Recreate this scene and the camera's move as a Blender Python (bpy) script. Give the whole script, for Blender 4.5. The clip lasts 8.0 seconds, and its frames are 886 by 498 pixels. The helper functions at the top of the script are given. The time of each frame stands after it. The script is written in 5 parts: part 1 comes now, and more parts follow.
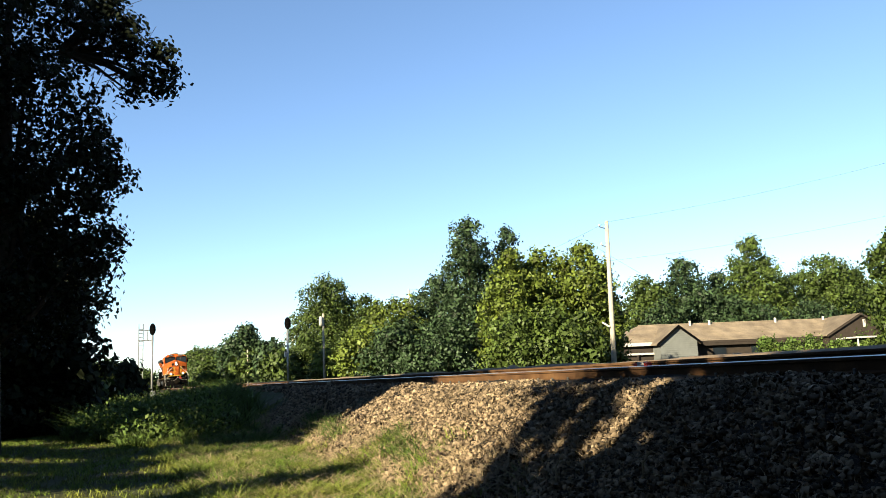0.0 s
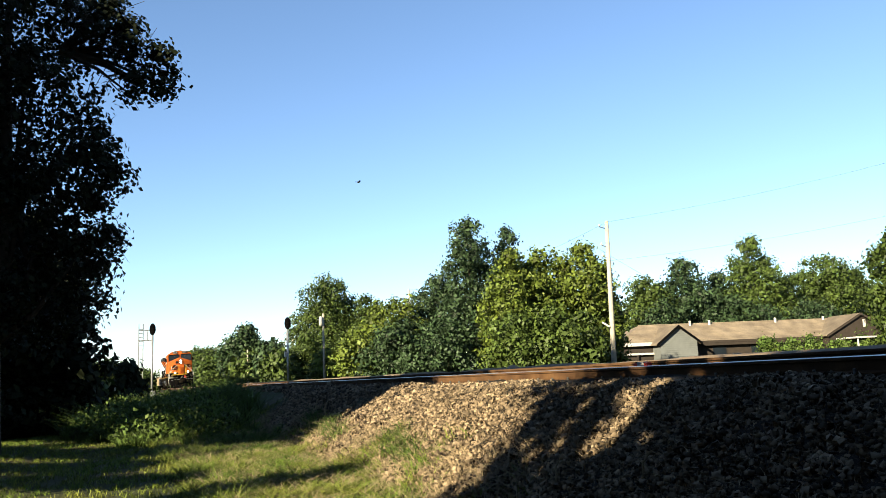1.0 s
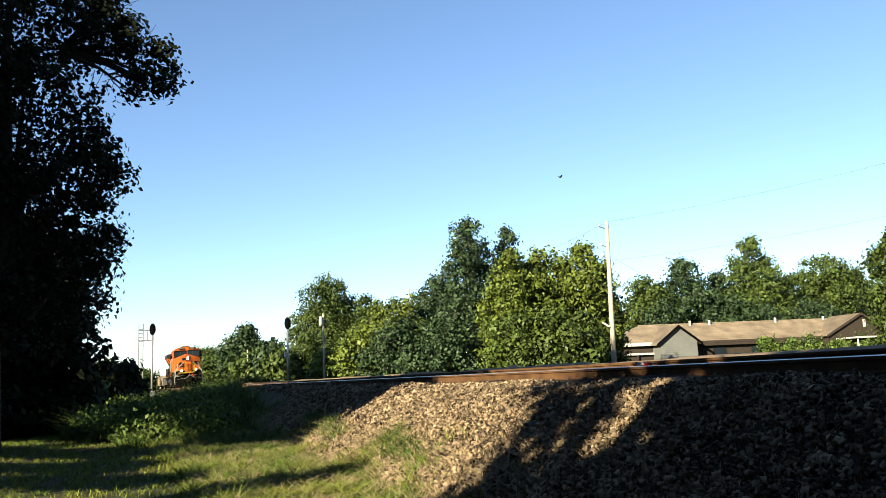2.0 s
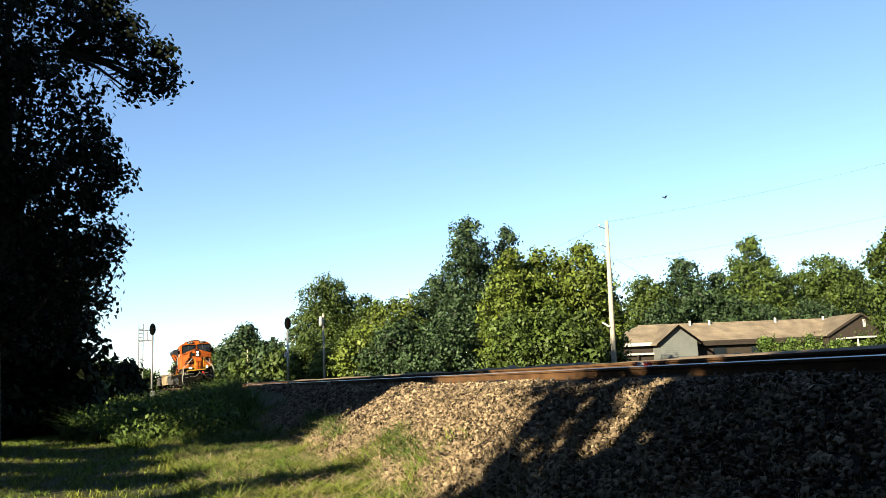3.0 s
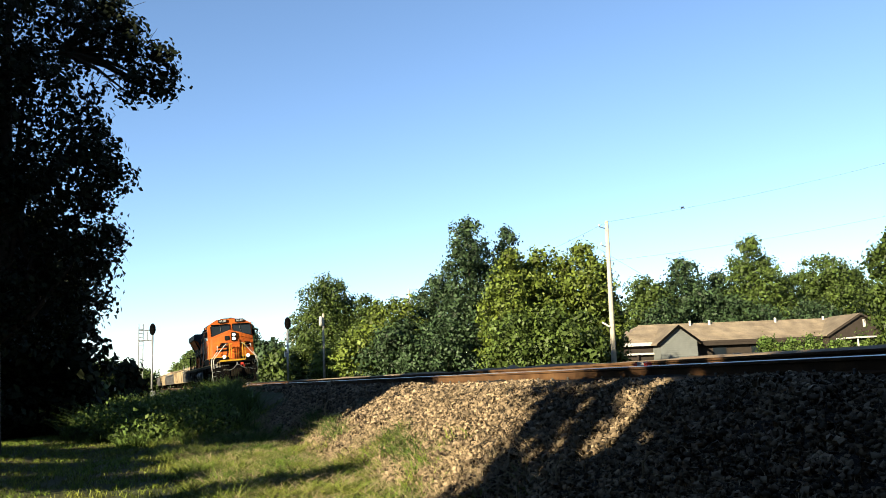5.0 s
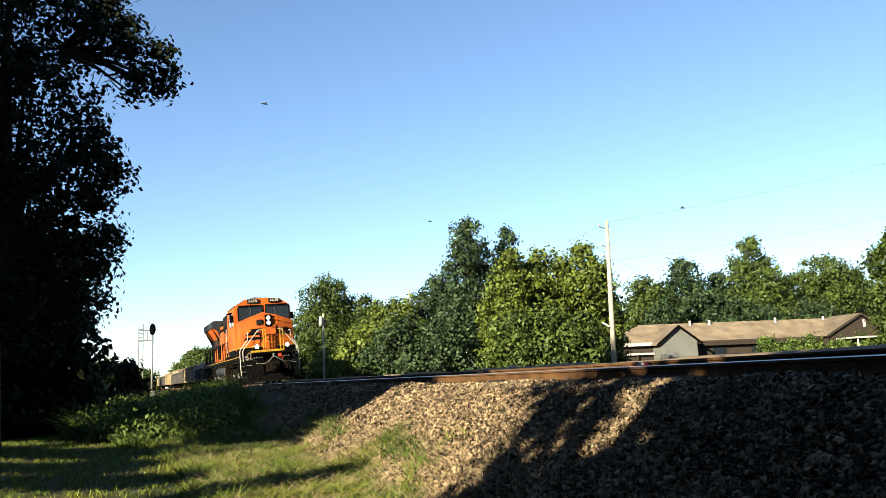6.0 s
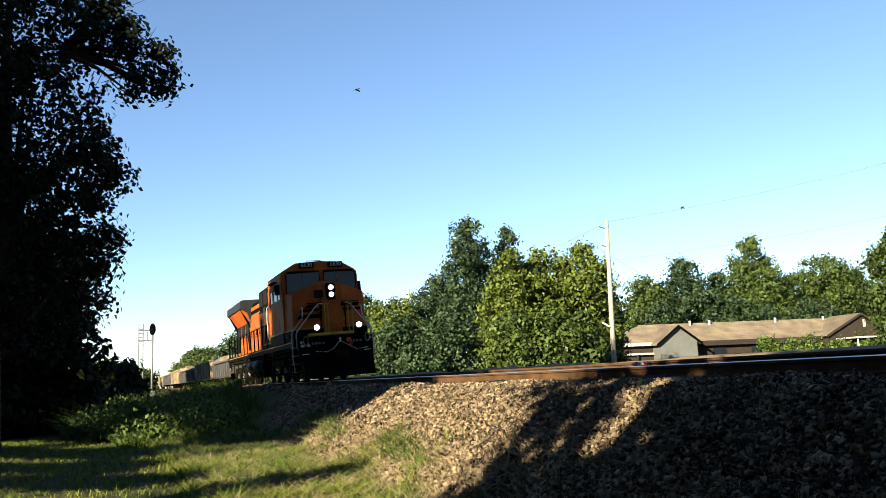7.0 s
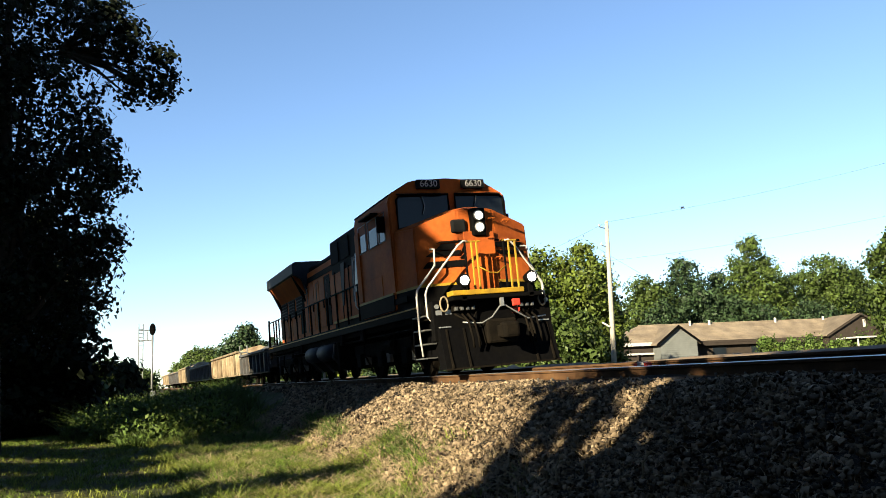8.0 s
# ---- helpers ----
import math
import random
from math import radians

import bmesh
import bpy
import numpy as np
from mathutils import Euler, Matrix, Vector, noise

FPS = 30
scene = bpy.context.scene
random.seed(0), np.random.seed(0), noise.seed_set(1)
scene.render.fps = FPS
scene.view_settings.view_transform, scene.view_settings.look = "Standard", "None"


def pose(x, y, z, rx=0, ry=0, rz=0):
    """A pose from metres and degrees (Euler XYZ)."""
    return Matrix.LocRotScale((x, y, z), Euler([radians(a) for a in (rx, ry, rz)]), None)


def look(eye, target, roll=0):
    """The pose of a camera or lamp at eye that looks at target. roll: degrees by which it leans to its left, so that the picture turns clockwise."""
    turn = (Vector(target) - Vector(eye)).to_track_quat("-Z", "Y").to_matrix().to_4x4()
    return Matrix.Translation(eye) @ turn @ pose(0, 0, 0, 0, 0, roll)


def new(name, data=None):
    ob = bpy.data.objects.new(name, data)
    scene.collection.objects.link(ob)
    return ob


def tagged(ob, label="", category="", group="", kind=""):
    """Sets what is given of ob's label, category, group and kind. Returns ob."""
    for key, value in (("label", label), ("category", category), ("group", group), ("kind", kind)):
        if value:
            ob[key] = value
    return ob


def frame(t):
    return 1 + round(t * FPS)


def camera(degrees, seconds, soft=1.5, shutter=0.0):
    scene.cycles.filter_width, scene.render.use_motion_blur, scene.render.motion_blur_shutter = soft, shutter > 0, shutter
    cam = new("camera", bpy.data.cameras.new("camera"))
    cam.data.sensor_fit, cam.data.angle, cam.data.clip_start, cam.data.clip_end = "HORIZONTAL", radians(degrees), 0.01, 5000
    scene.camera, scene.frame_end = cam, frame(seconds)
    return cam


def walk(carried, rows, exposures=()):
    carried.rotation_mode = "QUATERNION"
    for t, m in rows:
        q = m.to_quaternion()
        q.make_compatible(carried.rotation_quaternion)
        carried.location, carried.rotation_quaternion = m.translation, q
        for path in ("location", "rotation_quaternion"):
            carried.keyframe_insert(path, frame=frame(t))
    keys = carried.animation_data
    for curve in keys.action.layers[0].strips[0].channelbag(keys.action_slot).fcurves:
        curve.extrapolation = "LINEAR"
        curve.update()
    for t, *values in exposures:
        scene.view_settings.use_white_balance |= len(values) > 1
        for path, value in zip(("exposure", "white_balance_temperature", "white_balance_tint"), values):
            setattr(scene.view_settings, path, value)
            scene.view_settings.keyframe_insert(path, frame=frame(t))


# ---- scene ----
# camera
EYE = Vector((0.0, -7.67, 1.43))
AZ, TILT, LEAN = radians(21.88), radians(8.91), -2.51
WAY = Vector((-math.cos(AZ) * math.cos(TILT), math.sin(AZ) * math.cos(TILT), math.sin(TILT)))
cam = camera(57.07, 8.0, soft=0.5)
walk(cam, [(0.0, look(EYE, EYE + WAY, LEAN)), (8.0, look(EYE, EYE + WAY, LEAN))], exposures=[(0.0, 2.28), (8.0, 2.28)])

# light: low sun behind the camera, clear sky
SUN_EL, SUN_AZ = 18.0, 148.0
world = bpy.data.worlds.new("sky")
scene.world = world
world.use_nodes = True
wt = world.node_tree
wt.nodes.clear()
sky = wt.nodes.new("ShaderNodeTexSky")
sky.sky_type = "NISHITA"
sky.sun_disc = False
sky.sun_elevation, sky.sun_rotation = radians(SUN_EL), radians(SUN_AZ)
sky.air_density, sky.dust_density, sky.ozone_density = 0.85, 0.0, 2.6
bg = wt.nodes.new("ShaderNodeBackground")
bg.inputs["Strength"].default_value = 0.05
wo = wt.nodes.new("ShaderNodeOutputWorld")
wt.links.new(sky.outputs[0], bg.inputs[0])
wt.links.new(bg.outputs[0], wo.inputs[0])
TO_SUN = Vector((math.sin(radians(SUN_AZ)) * math.cos(radians(SUN_EL)), math.cos(radians(SUN_AZ)) * math.cos(radians(SUN_EL)), math.sin(radians(SUN_EL))))
sun = new("sun", bpy.data.lights.new("sun", "SUN"))
sun.data.energy, sun.data.angle, sun.data.color = 5.0, radians(0.5), (1.0, 0.87, 0.60)
sun.matrix_world = look(TO_SUN * 60, (0, 0, 0))


# ---- materials
def material(name, colour, rough=0.7, metal=0.0, vary=0.25, scale=6.0, bump=0.0, bump_scale=None, fine=8.0, tint=None, per_object=0.0, island=0.0, spec=0.12, emit=0.0, thin=0.0):
    """Principled surface with stains at one scale, grain at a finer one, and relief."""
    m = bpy.data.materials.new(name)
    m.use_nodes = True
    t = m.node_tree
    b = t.nodes["Principled BSDF"]
    b.inputs["Roughness"].default_value, b.inputs["Metallic"].default_value = rough, metal
    b.inputs["Specular IOR Level"].default_value = spec
    co = t.nodes.new("ShaderNodeTexCoord")
    big, small = t.nodes.new("ShaderNodeTexNoise"), t.nodes.new("ShaderNodeTexNoise")
    big.inputs["Scale"].default_value, small.inputs["Scale"].default_value = scale, scale * fine
    big.inputs["Detail"].default_value, small.inputs["Detail"].default_value = 3, 2
    for n in (big, small):
        t.links.new(co.outputs["Object"], n.inputs["Vector"])
    mixer = t.nodes.new("ShaderNodeMix")
    mixer.data_type = "RGBA"
    other = tint if tint else tuple(c * (1 - vary) for c in colour)
    mixer.inputs["A"].default_value, mixer.inputs["B"].default_value = (*colour, 1), (*other, 1)
    add = t.nodes.new("ShaderNodeMath")
    add.operation = "MULTIPLY_ADD"
    add.inputs[1].default_value, add.inputs[2].default_value = 2.4, -0.7
    t.links.new(big.outputs[0], add.inputs[0])
    t.links.new(add.outputs[0], mixer.inputs["Factor"])
    hue = t.nodes.new("ShaderNodeHueSaturation")
    value = t.nodes.new("ShaderNodeMath")
    value.operation = "MULTIPLY_ADD"
    value.inputs[1].default_value, value.inputs[2].default_value = vary * 1.6, 1 - vary * 0.8
    t.links.new(small.outputs[0], value.inputs[0])
    last = value.outputs[0]
    for amount, node, out in ((per_object, "ShaderNodeObjectInfo", "Random"), (island, "ShaderNodeNewGeometry", "Random Per Island")):
        if amount:
            n, k = t.nodes.new(node), t.nodes.new("ShaderNodeMath")
            k.operation = "MULTIPLY_ADD"
            k.inputs[1].default_value, k.inputs[2].default_value = amount, 1 - amount / 2
            t.links.new(n.outputs[out], k.inputs[0])
            mul = t.nodes.new("ShaderNodeMath")
            mul.operation = "MULTIPLY"
            t.links.new(last, mul.inputs[0])
            t.links.new(k.outputs[0], mul.inputs[1])
            last = mul.outputs[0]
    t.links.new(last, hue.inputs["Value"])
    t.links.new(mixer.outputs["Result"], hue.inputs["Color"])
    t.links.new(hue.outputs[0], b.inputs["Base Color"])
    if bump:
        bp, tex = t.nodes.new("ShaderNodeBump"), t.nodes.new("ShaderNodeTexNoise")
        tex.inputs["Scale"].default_value = bump_scale or scale * 10
        tex.inputs["Detail"].default_value = 4
        bp.inputs["Strength"].default_value, bp.inputs["Distance"].default_value = min(1, bump), 0.02
        t.links.new(co.outputs["Object"], tex.inputs["Vector"])
        t.links.new(tex.outputs[0], bp.inputs["Height"])
        t.links.new(bp.outputs[0], b.inputs["Normal"])
    if emit:
        b.inputs["Emission Color"].default_value, b.inputs["Emission Strength"].default_value = (*colour, 1), emit
    if thin:
        tr, mx = t.nodes.new("ShaderNodeBsdfTranslucent"), t.nodes.new("ShaderNodeMixShader")
        mx.inputs[0].default_value = thin
        t.links.new(hue.outputs[0], tr.inputs["Color"])
        t.links.new(b.outputs[0], mx.inputs[1])
        t.links.new(tr.outputs[0], mx.inputs[2])
        t.links.new(mx.outputs[0], t.nodes["Material Output"].inputs["Surface"])
    return m


M = {
    "grass_soil": material("grass_soil", (0.025, 0.032, 0.009), 0.95, vary=0.4, scale=0.5, tint=(0.042, 0.034, 0.016), bump=0.8, bump_scale=14),
    "blade": material("blade", (0.07, 0.122, 0.017), 0.6, vary=0.35, scale=0.7, tint=(0.115, 0.12, 0.024), island=1.5, thin=0.25),
    "weed": material("weed", (0.034, 0.062, 0.013), 0.6, vary=0.3, scale=0.8, tint=(0.06, 0.084, 0.018), island=1.4, thin=0.2),
    # bed far darker than its stones: shade of the gaps put into colour
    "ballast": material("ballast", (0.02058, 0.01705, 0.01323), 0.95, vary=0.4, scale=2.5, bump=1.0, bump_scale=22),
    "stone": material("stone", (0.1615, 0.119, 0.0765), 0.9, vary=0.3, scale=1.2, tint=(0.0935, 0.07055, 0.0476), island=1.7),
    "twig": material("twig", (0.2419, 0.1882, 0.1142), 0.9, vary=0.3, scale=9, island=0.6),
    "rail": material("rail", (0.072, 0.038, 0.017), 0.85, 0.0, spec=0.1, vary=0.4, scale=3, tint=(0.036, 0.018, 0.009), bump=0.3, bump_scale=60),
    "rail_head": material("rail_head", (0.72, 0.71, 0.69), 0.4, 1.0, vary=0.1, scale=4),
    "tie": material("tie", (0.0247, 0.0194, 0.01588), 0.9, vary=0.4, scale=5, bump=0.7, bump_scale=30, per_object=0.5),
    "bark": material("bark", (0.03175, 0.0247, 0.01764), 0.9, vary=0.4, scale=6, bump=1.0, bump_scale=18),
    "leaf": material("leaf", (0.042, 0.062, 0.012), 0.55, vary=0.3, scale=0.5, tint=(0.025, 0.041, 0.009), spec=0.15, island=1.2, per_object=0.3, thin=0.14),
    "leaf_light": material("leaf_light", (0.074, 0.096, 0.014), 0.55, vary=0.3, scale=0.5, tint=(0.04, 0.06, 0.010), spec=0.15, island=1.2, per_object=0.2, thin=0.14),
    # bluish foliage, darkened further to carry the shade on the low bushes
    "leaf_blue": material("leaf_blue", (0.0224, 0.04, 0.016), 0.55, vary=0.3, scale=0.5, tint=(0.016, 0.0288, 0.012), spec=0.15, island=1.4, per_object=0.2, thin=0.14),
    # near-black: shade of the left trees and unseen grove put into leaf colour
    "leaf_shaded": material("leaf_shaded", (0.009, 0.0125, 0.005), 0.6, vary=0.25, scale=0.35, island=0.7, per_object=0.3, thin=0.05, spec=0.08),
    "orange": material("orange", (0.33, 0.077, 0.012), 0.5, spec=0.02, vary=0.4, scale=1.1, tint=(0.18, 0.041, 0.012), bump=0.05, bump_scale=5),
    "black_paint": material("black_paint", (0.0018, 0.0018, 0.0022), 0.6, spec=0.012, vary=0.4, scale=2, tint=(0.003, 0.0028, 0.0026)),
    "grey_roof": material("grey_roof", (0.016, 0.018, 0.022), 0.6, spec=0.1, vary=0.3, scale=2),
    "under": material("under", (0.003, 0.0026, 0.0022), 0.9, spec=0.03, vary=0.5, scale=3, tint=(0.0075, 0.0058, 0.004), bump=0.4, bump_scale=30),
    "yellow": material("yellow", (0.27, 0.155, 0.011), 0.5, vary=0.4, scale=3, tint=(0.16, 0.095, 0.012)),
    "white_paint": material("white_paint", (0.3266, 0.3175, 0.2994), 0.5, vary=0.2, scale=5, tint=(0.2495, 0.2359, 0.2177)),
    "silver": material("silver", (0.2599, 0.2599, 0.2551), 0.4, 0.6, vary=0.25, scale=5),
    "glass": material("glass", (0.008, 0.011, 0.015), 0.1, vary=0.2, scale=1.5, spec=0.2),
    "black_gap": material("black_gap", (0.006, 0.006, 0.006), 0.9, vary=0.2),
    "lamp": material("lamp", (1.0, 0.93, 0.80), 0.3, vary=0.0, emit=3.0),
    "red": material("red", (0.4032, 0.0336, 0.02016), 0.5, vary=0.2, scale=8),
    "steel": material("steel", (0.1317, 0.1317, 0.1276), 0.45, 0.7, vary=0.3, scale=6),
    "pole_wood": material("pole_wood", (0.2835, 0.2551, 0.2098), 0.85, vary=0.25, scale=2, tint=(0.2381, 0.2098, 0.1701), bump=0.6, bump_scale=40),
    "shingle": material("shingle", (0.155, 0.125, 0.092), 0.9, vary=0.4, scale=0.7, tint=(0.085, 0.068, 0.052), bump=0.8, bump_scale=9, per_object=0.35),
    "siding": material("siding", (0.09252, 0.09768, 0.0951), 0.75, vary=0.15, scale=2),
    # walls get their shade from this colour; dark trim and frames share it
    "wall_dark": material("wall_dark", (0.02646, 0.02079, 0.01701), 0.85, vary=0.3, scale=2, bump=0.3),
    "dirt": material("dirt", (0.198, 0.144, 0.096), 0.95, vary=0.3, scale=0.8, bump=0.8, bump_scale=9),
    "cream": material("cream", (0.23, 0.19, 0.125), 0.7, vary=0.45, scale=1.5, tint=(0.10, 0.066, 0.04), bump=0.3, per_object=0.7),
    "car_grey": material("car_grey", (0.05645, 0.05998, 0.0635), 0.6, vary=0.35, scale=1.5, tint=(0.03881, 0.03175, 0.02822)),
    "feather": material("feather", (0.03, 0.028, 0.026), 0.8, vary=0.2),
}


# ---- mesh helpers
def part(name, bm, material_, parent=None, label="", smooth=False):
    me = bpy.data.meshes.new(name)
    bm.to_mesh(me)
    bm.free()
    me.materials.append(M[material_])
    if smooth:
        me.shade_smooth()
    ob = new(name, me)
    ob.parent = parent
    return tagged(ob, label)


def box(bm, x0, x1, y0, y1, z0, z1, bevel=0.0):
    r = bmesh.ops.create_cube(bm, size=1, matrix=Matrix.LocRotScale(((x0 + x1) / 2, (y0 + y1) / 2, (z0 + z1) / 2), None, (abs(x1 - x0), abs(y1 - y0), abs(z1 - z0))))
    if bevel:
        edges = {e for v in r["verts"] for e in v.link_edges}
        bmesh.ops.bevel(bm, geom=list(edges), offset=bevel, segments=2, affect="EDGES", profile=0.5)
    return bm


def boxes(*rows, bevel=0.0):
    bm = bmesh.new()
    for r in rows:
        box(bm, *r, bevel=bevel)
    return bm


def prism(bm, outline, lo, hi, axis="x"):
    """Extrudes an outline: of (y, z) along x, of (x, z) along y, or of (x, y) along z."""
    def put(a, b, c):
        return {"x": (c, a, b), "y": (a, c, b), "z": (a, b, c)}[axis]
    v0 = [bm.verts.new(put(a, b, lo)) for a, b in outline]
    v1 = [bm.verts.new(put(a, b, hi)) for a, b in outline]
    n = len(outline)
    faces = [bm.faces.new(v0[::-1]), bm.faces.new(v1)]
    faces += [bm.faces.new((v0[i], v0[(i + 1) % n], v1[(i + 1) % n], v1[i])) for i in range(n)]
    bmesh.ops.recalc_face_normals(bm, faces=faces)
    return bm


def tube(bm, points, radii, sides=8):
    """A round bar along points; radii: one for all, or one a point."""
    pts = [Vector(p) for p in points]
    if not hasattr(radii, "__len__"):
        radii = [radii] * len(pts)
    rings, ref = [], None
    for i, p in enumerate(pts):
        d = (pts[min(i + 1, len(pts) - 1)] - pts[max(i - 1, 0)]).normalized()
        if ref is None:
            ref = Vector((0, 0, 1)) if abs(d.z) < 0.9 else Vector((1, 0, 0))
        a = d.cross(ref).normalized()
        b = d.cross(a)
        ref = b.cross(d) if b.length else ref
        ref = a.cross(d)
        rings.append([bm.verts.new(p + (a * math.cos(2 * math.pi * k / sides) + b * math.sin(2 * math.pi * k / sides)) * radii[i]) for k in range(sides)])
    fs = []
    for r0, r1 in zip(rings, rings[1:]):
        fs += [bm.faces.new((r0[k], r0[(k + 1) % sides], r1[(k + 1) % sides], r1[k])) for k in range(sides)]
    fs += [bm.faces.new(rings[0][::-1]), bm.faces.new(rings[-1])]
    bmesh.ops.recalc_face_normals(bm, faces=fs)
    return bm


def disc(bm, x, y, z, radius, depth, axis="x", sides=20):
    turn = {"x": (0, 90, 0), "y": (90, 0, 0), "z": (0, 0, 0)}[axis]
    bmesh.ops.create_cone(bm, cap_ends=True, segments=sides, radius1=radius, radius2=radius, depth=depth, matrix=pose(x, y, z, *turn))
    return bm


def mesh_from(name, verts, faces, material_, parent=None, label="", per=4):
    """A mesh from arrays: verts (n, 3), faces (m, per)."""
    me = bpy.data.meshes.new(name)
    verts, faces = np.asarray(verts, np.float32), np.asarray(faces, np.int32)
    me.vertices.add(len(verts))
    me.vertices.foreach_set("co", verts.ravel())
    me.loops.add(faces.size)
    me.loops.foreach_set("vertex_index", faces.ravel())
    me.polygons.add(len(faces))
    me.polygons.foreach_set("loop_start", np.arange(0, faces.size, per, dtype=np.int32))
    me.update(calc_edges=True)
    me.materials.append(M[material_])
    ob = new(name, me)
    ob.parent = parent
    return tagged(ob, label)


def thing(name, label, category, at=(0, 0, 0), turn=0.0, group="", kind=""):
    ob = new(name)
    ob.matrix_basis = pose(*at, 0, 0, turn)
    return tagged(ob, label, category, group, kind)


def leaf_mesh(name, centres, size, material_, parent, rng, long=1.5):
    """Many small folded leaves at the given centres."""
    n = len(centres)
    c = rng.normal(size=(n, 3)) * 0.45
    if centres.shape[1] == 6:      # the way each leaf faces, after its place
        c, centres = c + centres[:, 3:], centres[:, :3]
    c /= np.linalg.norm(c, axis=1)[:, None]
    a = np.cross(c, rng.normal(size=(n, 3)))
    a /= np.linalg.norm(a, axis=1)[:, None]
    b = np.cross(c, a)
    s = (size * rng.uniform(0.6, 1.3, n))[:, None]
    v = np.stack([centres - a * s * long * 0.5, centres + b * s * 0.5 + c * s * 0.15, centres + a * s * long * 0.5, centres - b * s * 0.5 + c * s * 0.15], 1)
    return mesh_from(name, v.reshape(-1, 3), np.arange(n * 4).reshape(-1, 4), material_, parent)


def crown_points(lobes, per_lobe, rng, clump=0.45, each=14, fill=0.75):
    """Leaf places, and the way they face, in clumps over the shells of lobes (x, y, z, rx, rz)."""
    out = []
    for x, y, z, r, rz in lobes:
        k = max(6, int(per_lobe * r * rz))
        d = rng.normal(size=(k, 3))
        d /= np.linalg.norm(d, axis=1)[:, None]
        d[:, 2] = np.abs(d[:, 2]) * np.where(rng.random(k) < 0.3, -0.7, 1)
        rad = rng.uniform(fill, 1.08, k)[:, None]
        c = np.array((x, y, z)) + d * rad * np.array((r, r, rz))
        off = rng.normal(size=(k * each, 3))
        face = off / np.linalg.norm(off, axis=1)[:, None] * 0.8 + np.repeat(d, each, 0) * 0.5
        out.append(np.concatenate([np.repeat(c, each, 0) + off * clump, face], 1))
    return np.concatenate(out)


def wood(bm, base, top, r0, limbs, rng, lean=0.3):
    """Tapered trunk and limbs up to the points of limbs."""
    base, top = Vector(base), Vector(top)
    pts = [base.lerp(top, k / 5) + Vector((rng.normal() * lean * 0.3, rng.normal() * lean * 0.3, 0)) * (0 < k < 5) for k in range(6)]
    tube(bm, [base + Vector((0, 0, -0.3))] + pts, [r0 * 1.4] + [r0 * (1 - 0.15 * k) for k in range(6)], 9)
    for tip in limbs:
        tip = Vector(tip)
        k = min(4, max(1, int(rng.integers(1, 5))))
        s = pts[k]
        mid = s.lerp(tip, 0.5) + Vector((0, 0, -0.1 * (tip - s).length))
        tube(bm, [s, mid, tip], [r0 * 0.45, r0 * 0.28, r0 * 0.08], 6)
    return bm


def tree(name, label, x, y, z0, top, half, leaf="leaf", size=0.34, density=9.0, seed=1, low=0.25, group="", clump=0.42, cone=0.0, each=14):
    """A broadleaf tree: trunk, limbs, and a crown of leaves in clumps on uneven lobes."""
    rng = np.random.default_rng(seed)
    h = top - z0
    ob = thing(name, label, "tree" if name != "bush" else "bush", (x, y, z0), group=group)
    lobes = []
    crown_h = h * (1 - low)
    n = max(7, int(6 + crown_h * 1.2))
    for k in range(n):
        u = (k + 0.5) / n
        zz = h * low + crown_h * u
        taper = math.sin(math.pi * min(1, 0.22 + 0.72 * u)) ** 0.7 * (1 - cone * u)
        a = rng.uniform(0, 2 * math.pi)
        r = half * taper * rng.uniform(0.42, 0.6)
        off = half * taper * rng.uniform(0.35, 0.62)
        if k == n - 1:
            off, zz = off * 0.3, h - r * 0.7
        lobes.append((math.cos(a) * off, math.sin(a) * off, min(zz, h - r * 0.6), r, r * rng.uniform(0.7, 1.0)))
        if u < 0.8:
            lobes.append((-math.cos(a) * off * 0.9, -math.sin(a) * off * 0.9, zz + rng.uniform(-0.5, 0.5), r * 0.9, r * 0.8))
    part("trunk", wood(bmesh.new(), (0, 0, 0), (rng.normal() * 0.2, rng.normal() * 0.2, h * 0.75), max(0.12, h * 0.018), [l[:3] for l in lobes[::2]], rng), "bark", ob, smooth=True)
    pts = crown_points(lobes, density, rng, clump, each)
    pts[:, 2] = np.maximum(pts[:, 2], 0.05)
    core = crown_points([(x, y, z, r * 0.72, q * 0.72) for x, y, z, r, q in lobes], density * 0.6, rng, clump, 7, 0.3)
    core[:, 2] = np.maximum(core[:, 2], 0.1)
    crown = leaf_mesh("crown", pts, size, leaf, ob, rng)
    leaf_mesh("inner_foliage", core, size * 1.6, leaf, crown, rng)
    return ob


# ---- ground, ballast, track
CANT = 3.13      # the track leans towards the camera's side
RAIL_Z = 1.5


def smooth_step(a, b, v):
    u = np.clip((v - a) / (b - a), 0, 1)
    return u * u * (3 - 2 * u)


def ground_z(x, y):
    """Height of the ground sheet: lawn, embankment under the track, higher yard beyond."""
    bank = 1.05 * (1 - smooth_step(2.0, 4.2, np.abs(y)))
    yard = 0.75 * smooth_step(-1, 3.0, y) + 0.95 * smooth_step(26, 42, y)
    berm = 0.5 * np.exp(-(((x + 36) / 12) ** 2 + ((y + 4.5) / 2.2) ** 2))
    wave = 0.05 * np.sin(x * 0.35 + y * 0.8) * np.sin(x * 0.13 - y * 0.5)
    return np.maximum(bank, yard * 0.99) + berm + wave


